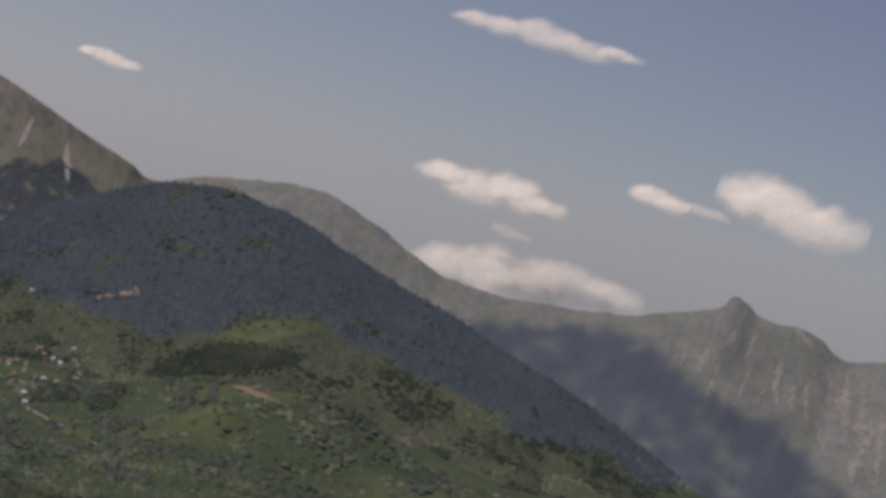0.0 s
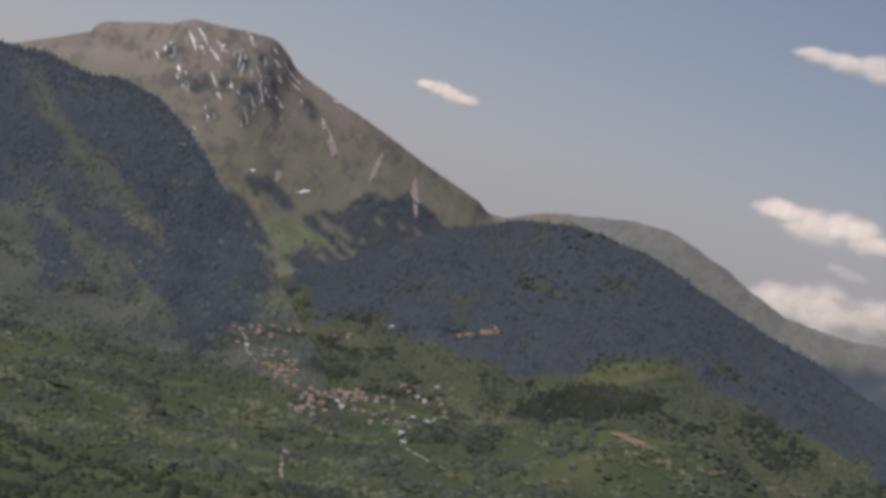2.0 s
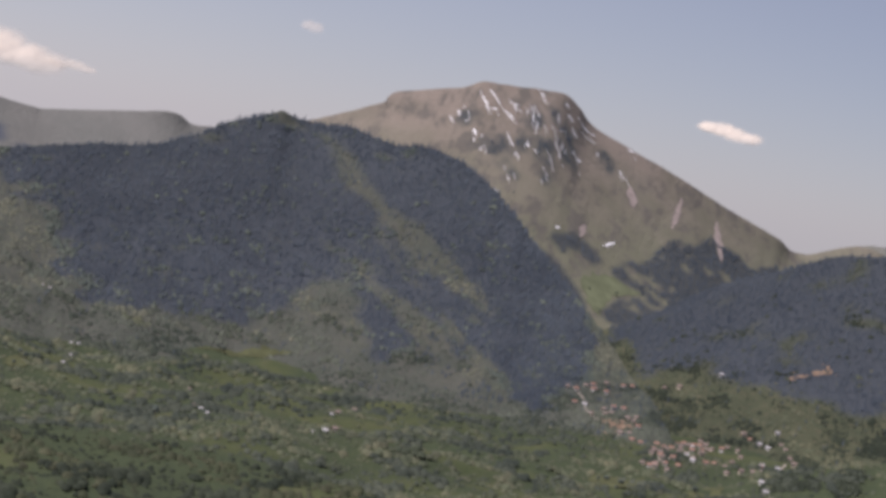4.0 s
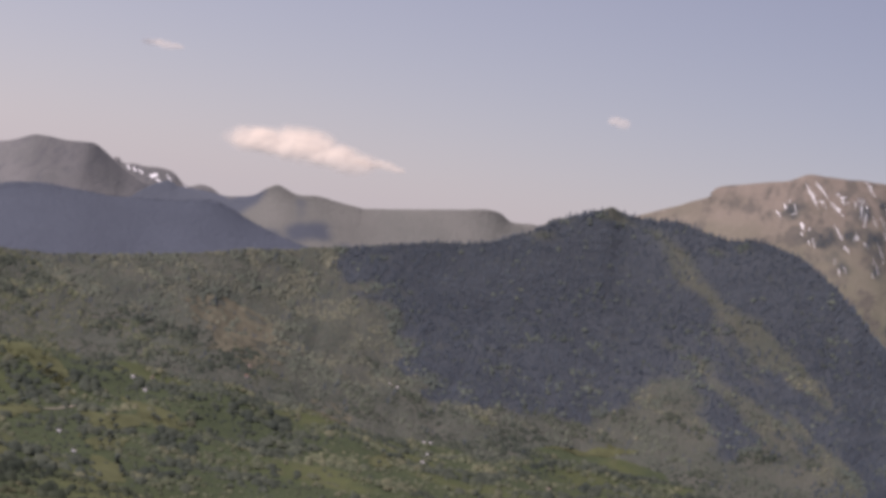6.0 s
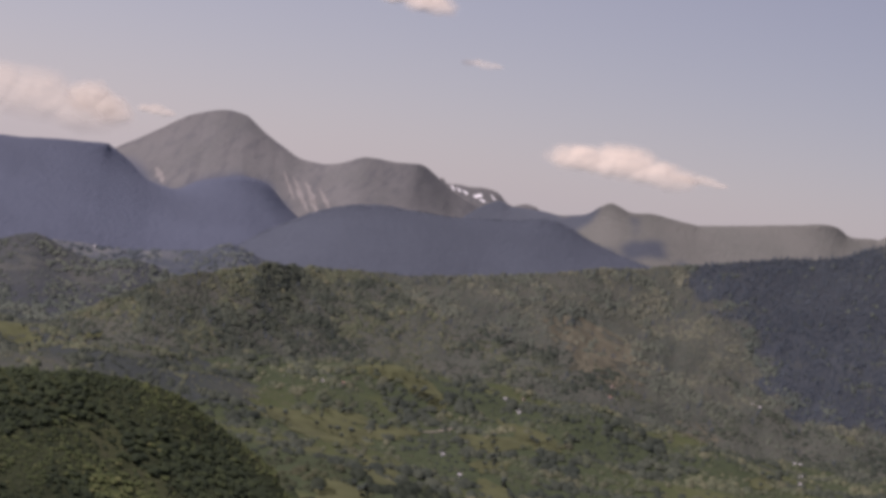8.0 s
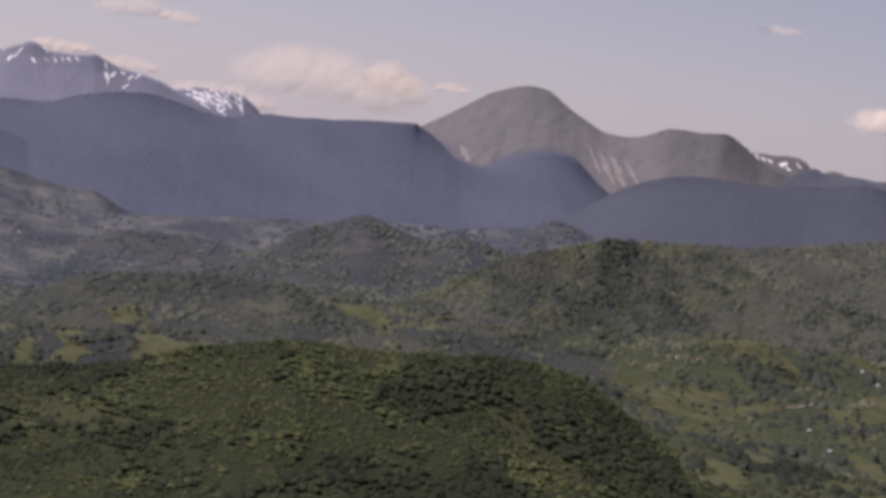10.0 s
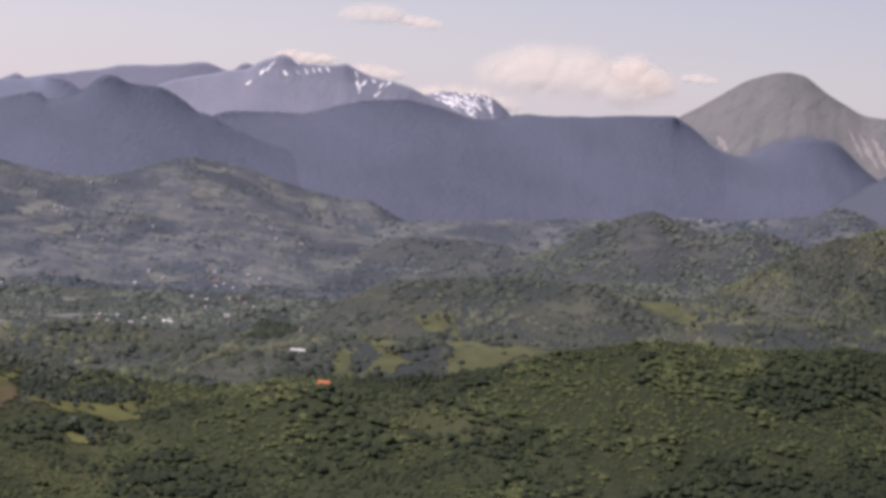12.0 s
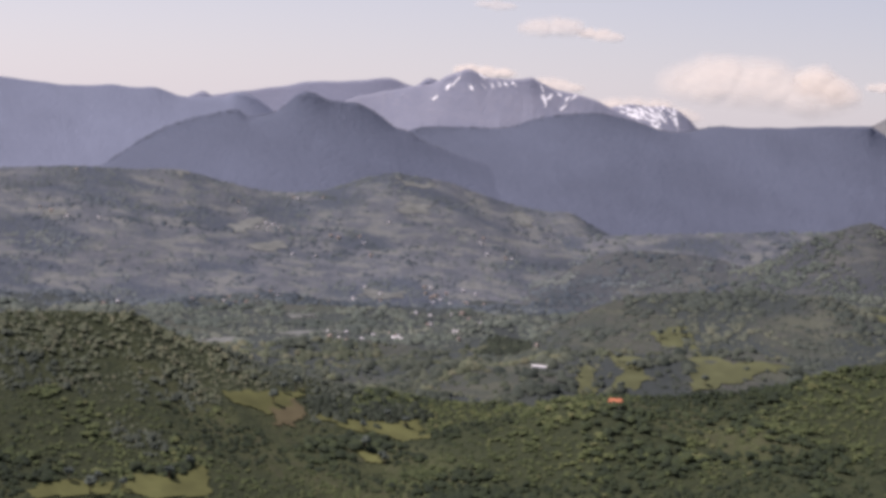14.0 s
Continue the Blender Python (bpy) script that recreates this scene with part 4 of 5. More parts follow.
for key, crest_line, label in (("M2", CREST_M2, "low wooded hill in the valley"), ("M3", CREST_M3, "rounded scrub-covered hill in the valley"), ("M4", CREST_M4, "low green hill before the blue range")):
    ridge(key, "hill", crest_line, 260, M_HAZEVALE if key == "M2" else M_HAZEHILL, label, foot=6, curve=1.3, gully=4, rough=0.8, cover=patchy(0.38, 0.52, 70.0, 37, 1.6), seed=len(key) + 70, ns=120, nt=40, back=220, category="hill", sink=2.0)
ridge("N", "hill", CREST_N, [230, 260, 300, 320, 320], M_NEAR, "near green hill under broadleaf woods and small clearings", foot=8, curve=1.3, gully=11, gully_width=55, rough=0.6, sink=3.0,
      cover=patchy(0.3, 0.4), seed=61, ns=220, nt=70, back=200, category="hill", rise=(-769, 622, 34.0, 6.0))
ridge("N2", "hill", CREST_N2, [260, 280, 300, 320], M_NEAR, "near dark green hill with scrub, hedges and fields", foot=8, curve=1.3, gully=4, gully_width=70, rough=0.6, sink=2.5,
      cover=patchy(0.3, 0.4), seed=67, ns=220, nt=70, back=240, category="hill")


# ---- woods ----
def ball(level, seed, lump=0.28, flat=0.85):
    bm = bmesh.new()
    bmesh.ops.create_icosphere(bm, subdivisions=level, radius=1.0)
    v = np.array([q.co[:] for q in bm.verts])
    f = np.array([[q.index for q in face.verts] for face in bm.faces])
    bm.free()
    rng = np.random.default_rng(seed)
    off = rng.uniform(0, 20, 3)
    k = np.array([noise.noise(Vector(q * 1.7 + off)) for q in v])
    v = v * (1 + lump * k + rng.uniform(-0.06, 0.06, len(v)))[:, None]
    v[:, 2] *= flat
    return v, f


def fir(seed):
    """Two skirts of branches, ragged at the hem."""
    rng = np.random.default_rng(seed)
    v, f = [], []
    for z0, z1, r in ((0.0, 1.3, 0.55), (0.8, 2.2, 0.36)):
        base, n = len(v), 7
        for k in range(n):
            a = k * 2 * math.pi / n + rng.uniform(-0.2, 0.2)
            rr = r * rng.uniform(0.7, 1.2)
            v.append((rr * math.cos(a), rr * math.sin(a), z0 + rng.uniform(-0.1, 0.1)))
        v.append((rng.uniform(-0.04, 0.04), rng.uniform(-0.04, 0.04), z1))
        f += [(base + k, base + (k + 1) % n, base + n) for k in range(n)]
    return np.array(v), np.array(f)


def woods(name, places, sizes, kinds, material, label, rise=0.2, seed=0, tall=(0.55, 0.95)):
    """Many crowns joined into one mesh."""
    rng = np.random.default_rng(seed)
    which = rng.integers(0, len(kinds), len(places))
    turn = rng.uniform(0, 2 * math.pi, len(places))
    vs, fs, base = [], [], 0
    for k, (kv, kf) in enumerate(kinds):
        m = which == k
        if not m.any():
            continue
        p, r, a = places[m], sizes[m], turn[m]
        c, s = np.cos(a)[:, None], np.sin(a)[:, None]
        squash = rng.uniform(*tall, (m.sum(), 1))
        x = (kv[None, :, 0] * c - kv[None, :, 1] * s) * r[:, None]
        y = (kv[None, :, 0] * s + kv[None, :, 1] * c) * r[:, None]
        z = kv[None, :, 2] * r[:, None] * squash + r[:, None] * rise
        vs.append((np.stack([x, y, z], 2) + p[:, None, :]).reshape(-1, 3))
        fs.append((kf[None] + (np.arange(m.sum()) * len(kv))[:, None, None] + base).reshape(-1, 3))
        base += m.sum() * len(kv)
    me = mesh_np(name, np.vstack(vs), np.vstack(fs), material)
    return tagged(new(name, me), label, "trees", kind="stuff")


def scatter(key, spacing, keep, seed, lo=0.0, hi=1.0):
    """Places on a ridge's front slope, about spacing metres apart, thinned by keep(x, y, s, t, cover)."""
    front, cv, length = LAND[key]
    rng = np.random.default_rng(seed)
    nt, ns = cv.shape
    area = length * np.linalg.norm(front[-1, ns // 2] - front[0, ns // 2]) * (hi - lo)
    n = int(area / spacing ** 2)
    i, j = rng.uniform(lo * (nt - 1), hi * (nt - 1) - 0.001, n), rng.uniform(0, ns - 1.001, n)
    a, b = i.astype(int), j.astype(int)
    u, w = (i - a)[:, None], (j - b)[:, None]
    p = (front[a, b] * (1 - u) + front[a + 1, b] * u) * (1 - w) + (front[a, b + 1] * (1 - u) + front[a + 1, b + 1] * u) * w
    c = cv[a, b]
    ok = rng.random(n) < keep(p[:, 0], p[:, 1], j / ns, i / nt, c)
    ok &= p[:, 2] > ground_z(p[:, 0], p[:, 1]) - 1
    return p[ok]


def dome(seed, n=5):
    """The visible upper part of a crown: a ragged dome on a wide hem."""
    rr = np.random.default_rng(seed)
    v, f = [(rr.uniform(-0.2, 0.2), rr.uniform(-0.2, 0.2), rr.uniform(0.8, 1.1))], []
    for r, z in ((0.68, 0.66), (1.0, -0.25)):
        for k in range(n):
            a = (k + 0.5 * (z < 0)) * 2 * math.pi / n + rr.uniform(-0.3, 0.3)
            q = r * rr.uniform(0.75, 1.2)
            v.append((q * math.cos(a), q * math.sin(a), z + rr.uniform(-0.15, 0.15)))
    for k in range(n):
        a, b, c, d = 1 + k, 1 + (k + 1) % n, 1 + n + k, 1 + n + (k + 1) % n
        f += [(0, a, b), (a, c, b), (b, c, d)]
    return np.array(v), np.array(f)


def clump(seed):
    """A crown of several rounded tufts."""
    rr = np.random.default_rng(seed)
    vs, fs, count = [], [], 0
    for k in range(3):
        v, f = dome(seed * 10 + k)
        a, far = k * 2.09 + rr.uniform(-0.5, 0.5), rr.uniform(0.3, 0.62)
        vs.append(v * rr.uniform(0.5, 0.8) + np.array([far * math.cos(a), far * math.sin(a), rr.uniform(-0.1, 0.42)]))
        fs.append(f + count)
        count += len(v)
    return np.vstack(vs), np.vstack(fs)


CLUMPS = [clump(k + 50) for k in range(10)]
ROUND = [ball(2, k) for k in range(2)]
SMALL = [dome(k + 20, 4) for k in range(12)]
FIRS = [fir(k) for k in range(6)]
rng = np.random.default_rng(77)


def gaps(scale, lo, hi, seed, base=0.0):
    return lambda x, y, s, t, c: base + (1 - base) * smooth(lo, hi, fbm(x / scale, y / scale, 3, seed))


def in_any(areas, x, y):
    yes = np.zeros(np.shape(x), bool)
    for a in areas:
        yes |= inside(a, x, y)
    return yes


def cleared(p, seed=5, by=5.0):
    """Leaves out what stands in open fields, with a ragged margin."""
    j = np.random.default_rng(seed).normal(0, by, (len(p), 2))
    stray = np.random.default_rng(seed + 1).random(len(p)) < 0.12
    return p[~in_any(OPEN, p[:, 0] + j[:, 0], p[:, 1] + j[:, 1]) | stray]


OPEN = MEADOWS + HAZY_FIELDS + BROWN_FIELDS[:2] + BROWN_FIELDS[3:] + BARE_EARTH


def planted(p, r, dark, light, text, seed, tall, rise, patch=30.0, share=0.5, tufted=9.0):
    """Woods of two kinds, dark and light, in patches; crowns wider than tufted are made of several tufts."""
    q = np.random.default_rng(seed).random(len(p))
    young = fbm(p[:, 0] / patch, p[:, 1] / patch * 0.7, 3, seed + 15) + 0.16 * (q - 0.5) > share
    young &= ~in_any(GROVES, p[:, 0], p[:, 1])
    for some, size, name, leaf, what, more in ((~young, r, "broadleaf_woods", dark, "dense dark green broadleaf trees ", 0), (young, r * 0.8, "light_woods", light, "light green young trees and bushes ", 3)):
        for pick, kinds, add in ((some & (r < tufted), SMALL, ""), (some & (r >= tufted), CLUMPS, ", in spreading groups")):
            if pick.any():
                woods(name, p[pick], size[pick], kinds, leaf, what + text + add, rise, seed + more, tall)


for key, seed, text in (("N", 1, "on the near hill"), ("N2", 2, "on the near scrubby hill")):
    p = scatter(key, 2.7, gaps(38, 0.30, 0.42, seed + 60, 0.55), seed)
    p = cleared(p, by=1.5)
    thick = (np.hypot(p[:, 0], p[:, 1]) > 850) & (np.degrees(np.arctan2(-p[:, 0], p[:, 1])) < 66.5)     # thinned at the foot and the far end, mostly out of the camera's view
    p = p[thick | (np.random.default_rng(seed + 8).random(len(p)) < 0.3)]
    q = np.random.default_rng(seed + 9).random(len(p))
    out = p[:, :2] / np.linalg.norm(p[:, :2], axis=1)[:, None]
    edge = np.zeros(len(p), bool)
    for k in (4, 8, 13, 18):        # trees on the camera's side of a field are shrunk to keep it in view
        edge |= in_any(OPEN, p[:, 0] + k * out[:, 0], p[:, 1] + k * out[:, 1])
    r = np.where(edge, 0.4, 0.95) * (0.75 + 0.8 * q + 1.9 * (q * 7 % 1) ** 2.2 * smooth(0.38, 0.62, fbm(p[:, 0] / 22, p[:, 1] / 22, 3, 4)))
    high = p[:, 2] + 40 * (fbm(p[:, 0] / 40, p[:, 1] / 40, 3, 95) - 0.5) > (58 if key == "N2" else 999)
    planted(p[~high], r[~high], M_LEAF, M_LEAF_LIGHT, text, seed, (0.5, 0.95), 0.25, 34.0, 0.5, 1.5)
    if high.any():      # paler scrub towards the top
        planted(p[high], r[high] * 0.8, M_MID, M_MID_LIGHT, "in the scrub on top of the near hill", seed + 60, (0.65, 1.15), 0.25, 34.0, 0.46, 1.5)
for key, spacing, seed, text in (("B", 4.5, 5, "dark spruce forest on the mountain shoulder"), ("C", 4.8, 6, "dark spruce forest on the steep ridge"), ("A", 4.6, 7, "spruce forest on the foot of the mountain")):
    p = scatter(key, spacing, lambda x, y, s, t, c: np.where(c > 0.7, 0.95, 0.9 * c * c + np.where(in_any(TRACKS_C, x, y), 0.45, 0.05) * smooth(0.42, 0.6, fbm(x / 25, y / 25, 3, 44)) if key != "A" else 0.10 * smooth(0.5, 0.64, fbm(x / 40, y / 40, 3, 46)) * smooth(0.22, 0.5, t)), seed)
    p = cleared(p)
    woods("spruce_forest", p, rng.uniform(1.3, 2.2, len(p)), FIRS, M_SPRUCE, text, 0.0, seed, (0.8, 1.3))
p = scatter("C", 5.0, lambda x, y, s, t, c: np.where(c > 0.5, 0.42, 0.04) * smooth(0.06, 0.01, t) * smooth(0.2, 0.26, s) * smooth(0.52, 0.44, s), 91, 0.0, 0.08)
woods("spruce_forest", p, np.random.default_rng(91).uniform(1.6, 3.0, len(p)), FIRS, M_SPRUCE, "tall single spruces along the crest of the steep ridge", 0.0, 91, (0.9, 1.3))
for key, seed in (("B", 8), ("C", 9), ("V", 10), ("V2", 14), ("M2", 11), ("M3", 12), ("M4", 13)):
    p = scatter(key, 4.4 if key == "B" else 4.4 if key == "C" else 4.4 if key == "V" else 4.8 if key in ("M2", "M3") else 6.0, lambda x, y, s, t, c: np.where(c < 0.6, 0.75 + 0.25 * smooth(0.4, 0.55, fbm(x / 40, y / 40, 3, 66)), 0.04 + 0.28 * smooth(0.46, 0.62, fbm(x / 28, y / 28, 3, 68)) * smooth(0.12, 0.5, t)) if key in "BC" else 0.36 + 0.64 * c if key[0] == "V" else 0.5 + 0.5 * c, seed)
    p = cleared(p)
    dark, light = (M_HAZELEAF, M_HAZELEAF_LIGHT) if key in ("V", "V2", "M4") else (M_FAR, M_FAR_LIGHT)
    size = rng.uniform(1.3, 3.0, len(p)) if key in "BC" else rng.uniform(1.4, 3.4, len(p)) * (0.68 if key == "V" else 1.0)
    size = size * (0.65 + 0.75 * smooth(0.36, 0.62, fbm(p[:, 0] / 24, p[:, 1] / 24, 3, 94)))
    low = p[:, 2] + 70 * (fbm(p[:, 0] / 50, p[:, 1] / 50, 3, 67) - 0.5) < (78 if key == "B" else 40 if key == "C" else -99)
    if key == "B":
        dark, light = M_VALE, M_MID
    if key == "M2":
        dark, light = M_DUSK, M_DUSK_LIGHT
    if key in ("C", "M3"):
        dark, light = (M_OLIVE, M_OLIVE_LIGHT) if key == "C" else (M_FAR, M_FAR_LIGHT)
    if key == "C":
        off = np.random.default_rng(90).random(len(p)) < 0.7
        keep = ~in_any(TRACKS_C, p[:, 0], p[:, 1]) | off
        p, size, low = p[keep], size[keep] * np.where(off[keep], 0.8, 1.0), low[keep]
    if key == "C":      # broadleaf woods on the nearer end of the ridge, greener: less haze in the colour
        dusk = in_any(WOODS_C, p[:, 0], p[:, 1]) & ~in_any(TRACKS_C, p[:, 0], p[:, 1])
        planted(p[dusk], size[dusk], M_FAR, M_FAR, "among the dark spruces of the steep ridge", seed + 80, (0.6, 1.0), 0.1, 40.0, 0.9)
        pasture = in_any(BROWN_FIELDS[2:3], p[:, 0], p[:, 1]) & (np.random.default_rng(97).random(len(p)) < 0.6)
        p, size, low = p[~dusk & ~pasture], size[~dusk & ~pasture], low[~dusk & ~pasture]
        green = ~low & (p[:, 1] + 300 * (fbm(p[:, 0] / 90, p[:, 1] / 90, 3, 96) - 0.5) < 1790)
        planted(p[green], size[green] * 1.15, M_MID, M_MID_LIGHT, "on the nearer end of the ridge", seed + 70, (0.5, 0.9), 0.05, 30.0, 0.5)
        p, size, low = p[~green], size[~green], low[~green]
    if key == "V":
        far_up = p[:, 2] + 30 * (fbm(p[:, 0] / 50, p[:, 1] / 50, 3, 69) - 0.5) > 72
        planted(p[far_up], size[far_up] * 0.85, M_HAZE, M_HAZELEAF_LIGHT, "on the hazy top of the settled hillside", seed + 75, (0.4, 0.7), 0.05, 24.0, 0.48)
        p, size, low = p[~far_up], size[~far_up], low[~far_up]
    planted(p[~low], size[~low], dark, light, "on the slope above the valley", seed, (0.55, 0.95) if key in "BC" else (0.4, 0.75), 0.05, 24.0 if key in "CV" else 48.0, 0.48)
    if low.any():
        planted(p[low], size[low], *((M_VALE, M_MID_LIGHT) if key == "B" else (M_MID, M_OLIVE)), "on the lower slope by the valley", seed + 40, (0.5, 0.9), 0.08, 30.0, 0.5)
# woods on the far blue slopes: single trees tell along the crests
for key, seed, mat, text in (("G", 81, M_FARFIR, "hazy blue spruce forest on the far range"), ("H", 82, M_FARFIR, "hazy blue spruce forest on the rounded hill"), ("D2", 83, M_DUSKFIR, "dark spruce forest on the low ridge, blue with haze")):
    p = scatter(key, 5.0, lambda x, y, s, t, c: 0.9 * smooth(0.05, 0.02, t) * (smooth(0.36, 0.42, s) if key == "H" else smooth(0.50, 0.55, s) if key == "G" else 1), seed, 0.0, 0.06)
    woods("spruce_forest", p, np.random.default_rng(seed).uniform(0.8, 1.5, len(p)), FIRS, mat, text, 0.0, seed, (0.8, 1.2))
# valley floor
n = 52000
ang, rad = radians(-12) + rng.random(n) * radians(74), np.sqrt(rng.uniform(1030 ** 2, 1960 ** 2, n))
px, py = -rad * np.sin(ang), rad * np.cos(ang)
ok = rng.random(n) < np.where(rad < 1500, 0.62, 0.42) + 0.70 * wooded(px, py)
ok &= (rad > 1180) | (ang < radians(36))
ok &= ~in_any(OPEN, px + rng.normal(0, 6, n), py + rng.normal(0, 6, n))
px, py = px[ok], py[ok]
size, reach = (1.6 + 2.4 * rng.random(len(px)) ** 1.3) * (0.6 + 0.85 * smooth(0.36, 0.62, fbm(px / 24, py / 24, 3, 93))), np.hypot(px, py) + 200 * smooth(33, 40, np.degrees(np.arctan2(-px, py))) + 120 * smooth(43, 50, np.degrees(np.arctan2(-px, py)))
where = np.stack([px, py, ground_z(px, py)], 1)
# belts by distance, each farther one with more haze in its leaf colours
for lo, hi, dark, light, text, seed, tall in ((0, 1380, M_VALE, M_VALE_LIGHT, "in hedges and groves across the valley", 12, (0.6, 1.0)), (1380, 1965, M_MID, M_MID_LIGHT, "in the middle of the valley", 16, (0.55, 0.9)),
                                              (1965, 2165, M_FAR, M_FAR_LIGHT, "in the far part of the valley", 17, (0.5, 0.85)), (2165, 9999, M_HAZELEAF, M_HAZELEAF_LIGHT, "at the far end of the valley", 18, (0.5, 0.85))):
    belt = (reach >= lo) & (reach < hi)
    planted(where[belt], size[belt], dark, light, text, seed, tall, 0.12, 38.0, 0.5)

# ---- what lies on the land ----
tops = [o for o in scene.objects if o.type == "MESH" and o.name.split(".")[0] in ("ground", "mountain", "hill")]
tv, tf, base = [], [], 0
for o in tops:
    v = np.empty(len(o.data.vertices) * 3)
    o.data.vertices.foreach_get("co", v)
    f = np.empty(len(o.data.loops), int)
    o.data.loops.foreach_get("vertex_index", f)
    tv.append(v.reshape(-1, 3))
    tf.append(f.reshape(-1, 4) + base)
    base += len(v) // 3
TOP = BVHTree.FromPolygons(np.vstack(tv).tolist(), np.vstack(tf).tolist())


def top_z(x, y):
    hit = TOP.ray_cast(Vector((x, y, 900)), Vector((0, 0, -1)))
    return hit[0].z if hit[0] else 0.0


def draped(name, area, material, label, step=1.5, lift=0.5, ragged=5.0, category="field"):
    """A thin sheet over the land, within an area on the map."""
    a = np.array(area)
    xs, ys = np.arange(a[:, 0].min() - 6, a[:, 0].max() + 6, step), np.arange(a[:, 1].min() - 6, a[:, 1].max() + 6, step)
    X, Y = np.meshgrid(xs, ys)
    jx, jy = ragged * 2 * (fbm(X / 9, Y / 9, 2, 7) - 0.5), ragged * 2 * (fbm(X / 9, Y / 9, 2, 8) - 0.5)
    keep = inside(list(area), X + jx, Y + jy)
    quads = grid_faces(len(ys), len(xs))
    quads = quads[keep.ravel()[quads].sum(1) >= 3]
    used = np.unique(quads)
    back = np.zeros(X.size, int)
    back[used] = np.arange(len(used))
    v = [(x, y, top_z(x, y) + lift) for x, y in zip(X.ravel()[used], Y.ravel()[used])]
    ob = new(name, mesh_np(name, np.array(v), back[quads], material))
    return tagged(ob, label, category)


def ribbon(name, points, width, material, lift=0.5, parent=None, step=4.0, seed=0, fray=0.35):
    """A strip that follows the land from point to point, uneven in width and pointed at its ends."""
    rr = random.Random(seed)
    p = np.array(points, float)
    d = np.r_[0, np.cumsum(np.linalg.norm(np.diff(p, axis=0), axis=1))]
    n = max(4, int(d[-1] / step) + 2)
    at = np.linspace(0, d[-1], n)
    q = np.stack([np.interp(at, d, p[:, 0]), np.interp(at, d, p[:, 1])], 1)
    g = np.gradient(q, axis=0)
    g /= np.linalg.norm(g, axis=1)[:, None] + 1e-6
    v = []
    for k in range(n):
        end = min(1.0, 0.35 + 1.5 * min(k, n - 1 - k) / n) if fray > 0.2 else 1.0
        w = width / 2 * end * (1 + fray * rr.uniform(-1, 1))
        off = fray * width * 0.4 * rr.uniform(-1, 1)
        for sgn in (1, -1):
            x, y = q[k, 0] - g[k, 1] * (w * sgn + off), q[k, 1] + g[k, 0] * (w * sgn + off)
            v.append((x, y, top_z(x, y) + lift))
    f = np.array([(2 * k, 2 * k + 1, 2 * k + 3, 2 * k + 2) for k in range(n - 1)])
    ob = new(name, mesh_np(name, np.array(v), f, material))
    ob.parent = parent
    return ob


M_GRASS = plain("meadow_grass", (0.081, 0.089, 0.044), 0.9, 0.06, 0.25)
# grass of the distant mountain meadow, lightened for haze
M_FARGRASS = plain("haze_paled_grass", (0.129, 0.148, 0.089), 0.9, 0.06, 0.2)
M_LUSH = plain("lush_meadow_grass", (0.092, 0.098, 0.038), 0.9, 0.06, 0.3)
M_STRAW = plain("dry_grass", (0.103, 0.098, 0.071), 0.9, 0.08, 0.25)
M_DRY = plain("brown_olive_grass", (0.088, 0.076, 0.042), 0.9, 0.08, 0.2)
# field grass with haze painted into it, greyer and paler
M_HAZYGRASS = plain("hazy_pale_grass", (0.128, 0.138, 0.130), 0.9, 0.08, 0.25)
M_EARTH = plain("bare_orange_earth", (0.20, 0.145, 0.105), 0.95, 0.15, 0.3)
M_SCREE = plain("scree", (0.31, 0.265, 0.245), 0.95, 0.15, 0.2)
M_PALESCREE = plain("pale_scree", (0.26, 0.25, 0.245), 0.95, 0.1, 0.15)
M_RIB = plain("warm_rock_rib", (0.205, 0.188, 0.172), 0.95, 0.1, 0.2)
M_LANE = plain("pale_gravel", (0.27, 0.245, 0.21), 0.95, 0.3, 0.2)

for area in MEADOWS:
    draped("meadow", area, M_LUSH if math.hypot(*area[0]) < 1045 else M_FARGRASS if area[0][1] > 2500 else M_GRASS, "bright green meadow between hedges and trees")
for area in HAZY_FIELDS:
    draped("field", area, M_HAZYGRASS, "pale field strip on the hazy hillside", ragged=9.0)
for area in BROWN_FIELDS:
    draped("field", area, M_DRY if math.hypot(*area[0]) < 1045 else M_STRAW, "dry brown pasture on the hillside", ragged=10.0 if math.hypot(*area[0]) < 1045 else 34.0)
for area in BARE_EARTH:
    draped("earth_bank", area, M_EARTH, "bare orange earth bank cut into the hillside", step=1.5, ragged=14.0, category="earth bank")
for k, lane in enumerate(LANES):
    tagged(ribbon("lane", lane, 2.1, M_LANE, 0.4, seed=k, fray=0.15), "pale gravel lane through the village and fields", "lane")
peak = scene.objects["mountain.001"]
far_peak, far_shoulder, grey_top = scene.objects["mountain.007"], scene.objects["mountain.006"], scene.objects["mountain.002"]
for k, (ax, ay, bx, by) in enumerate(SNOW_HIGH + SNOW_LOW):
    ribbon("snow_patch", [(ax, ay), (bx, by)], 1.2 + 1.1 * ((k * 7) % 5) / 4, M_SNOW, 0.9, peak, 3.0, k, 0.75)
for k, (ax, ay, bx, by) in enumerate(SNOW_HIGH):
    ribbon("snow_patch", [(ax + 7, ay - 3), (bx + 6, by - 6)], 1.0, M_SNOW, 0.9, peak, 2.5, k + 30, 0.9)
rr = random.Random(8)
for k in range(34):     # thin streaks in the furrows below the summit
    cx, cy, r = CRAGS[k % len(CRAGS)]
    ax, ay, run = cx + rr.uniform(-1.6, 1.6) * r, cy + rr.uniform(-1.2, 1.8) * r, rr.uniform(3, 13)
    ribbon("snow_patch", [(ax, ay), (ax + 0.55 * run, ay - run)], rr.uniform(0.7, 1.2), M_SNOW, 0.9, peak, 2.0, k + 300, 0.9)
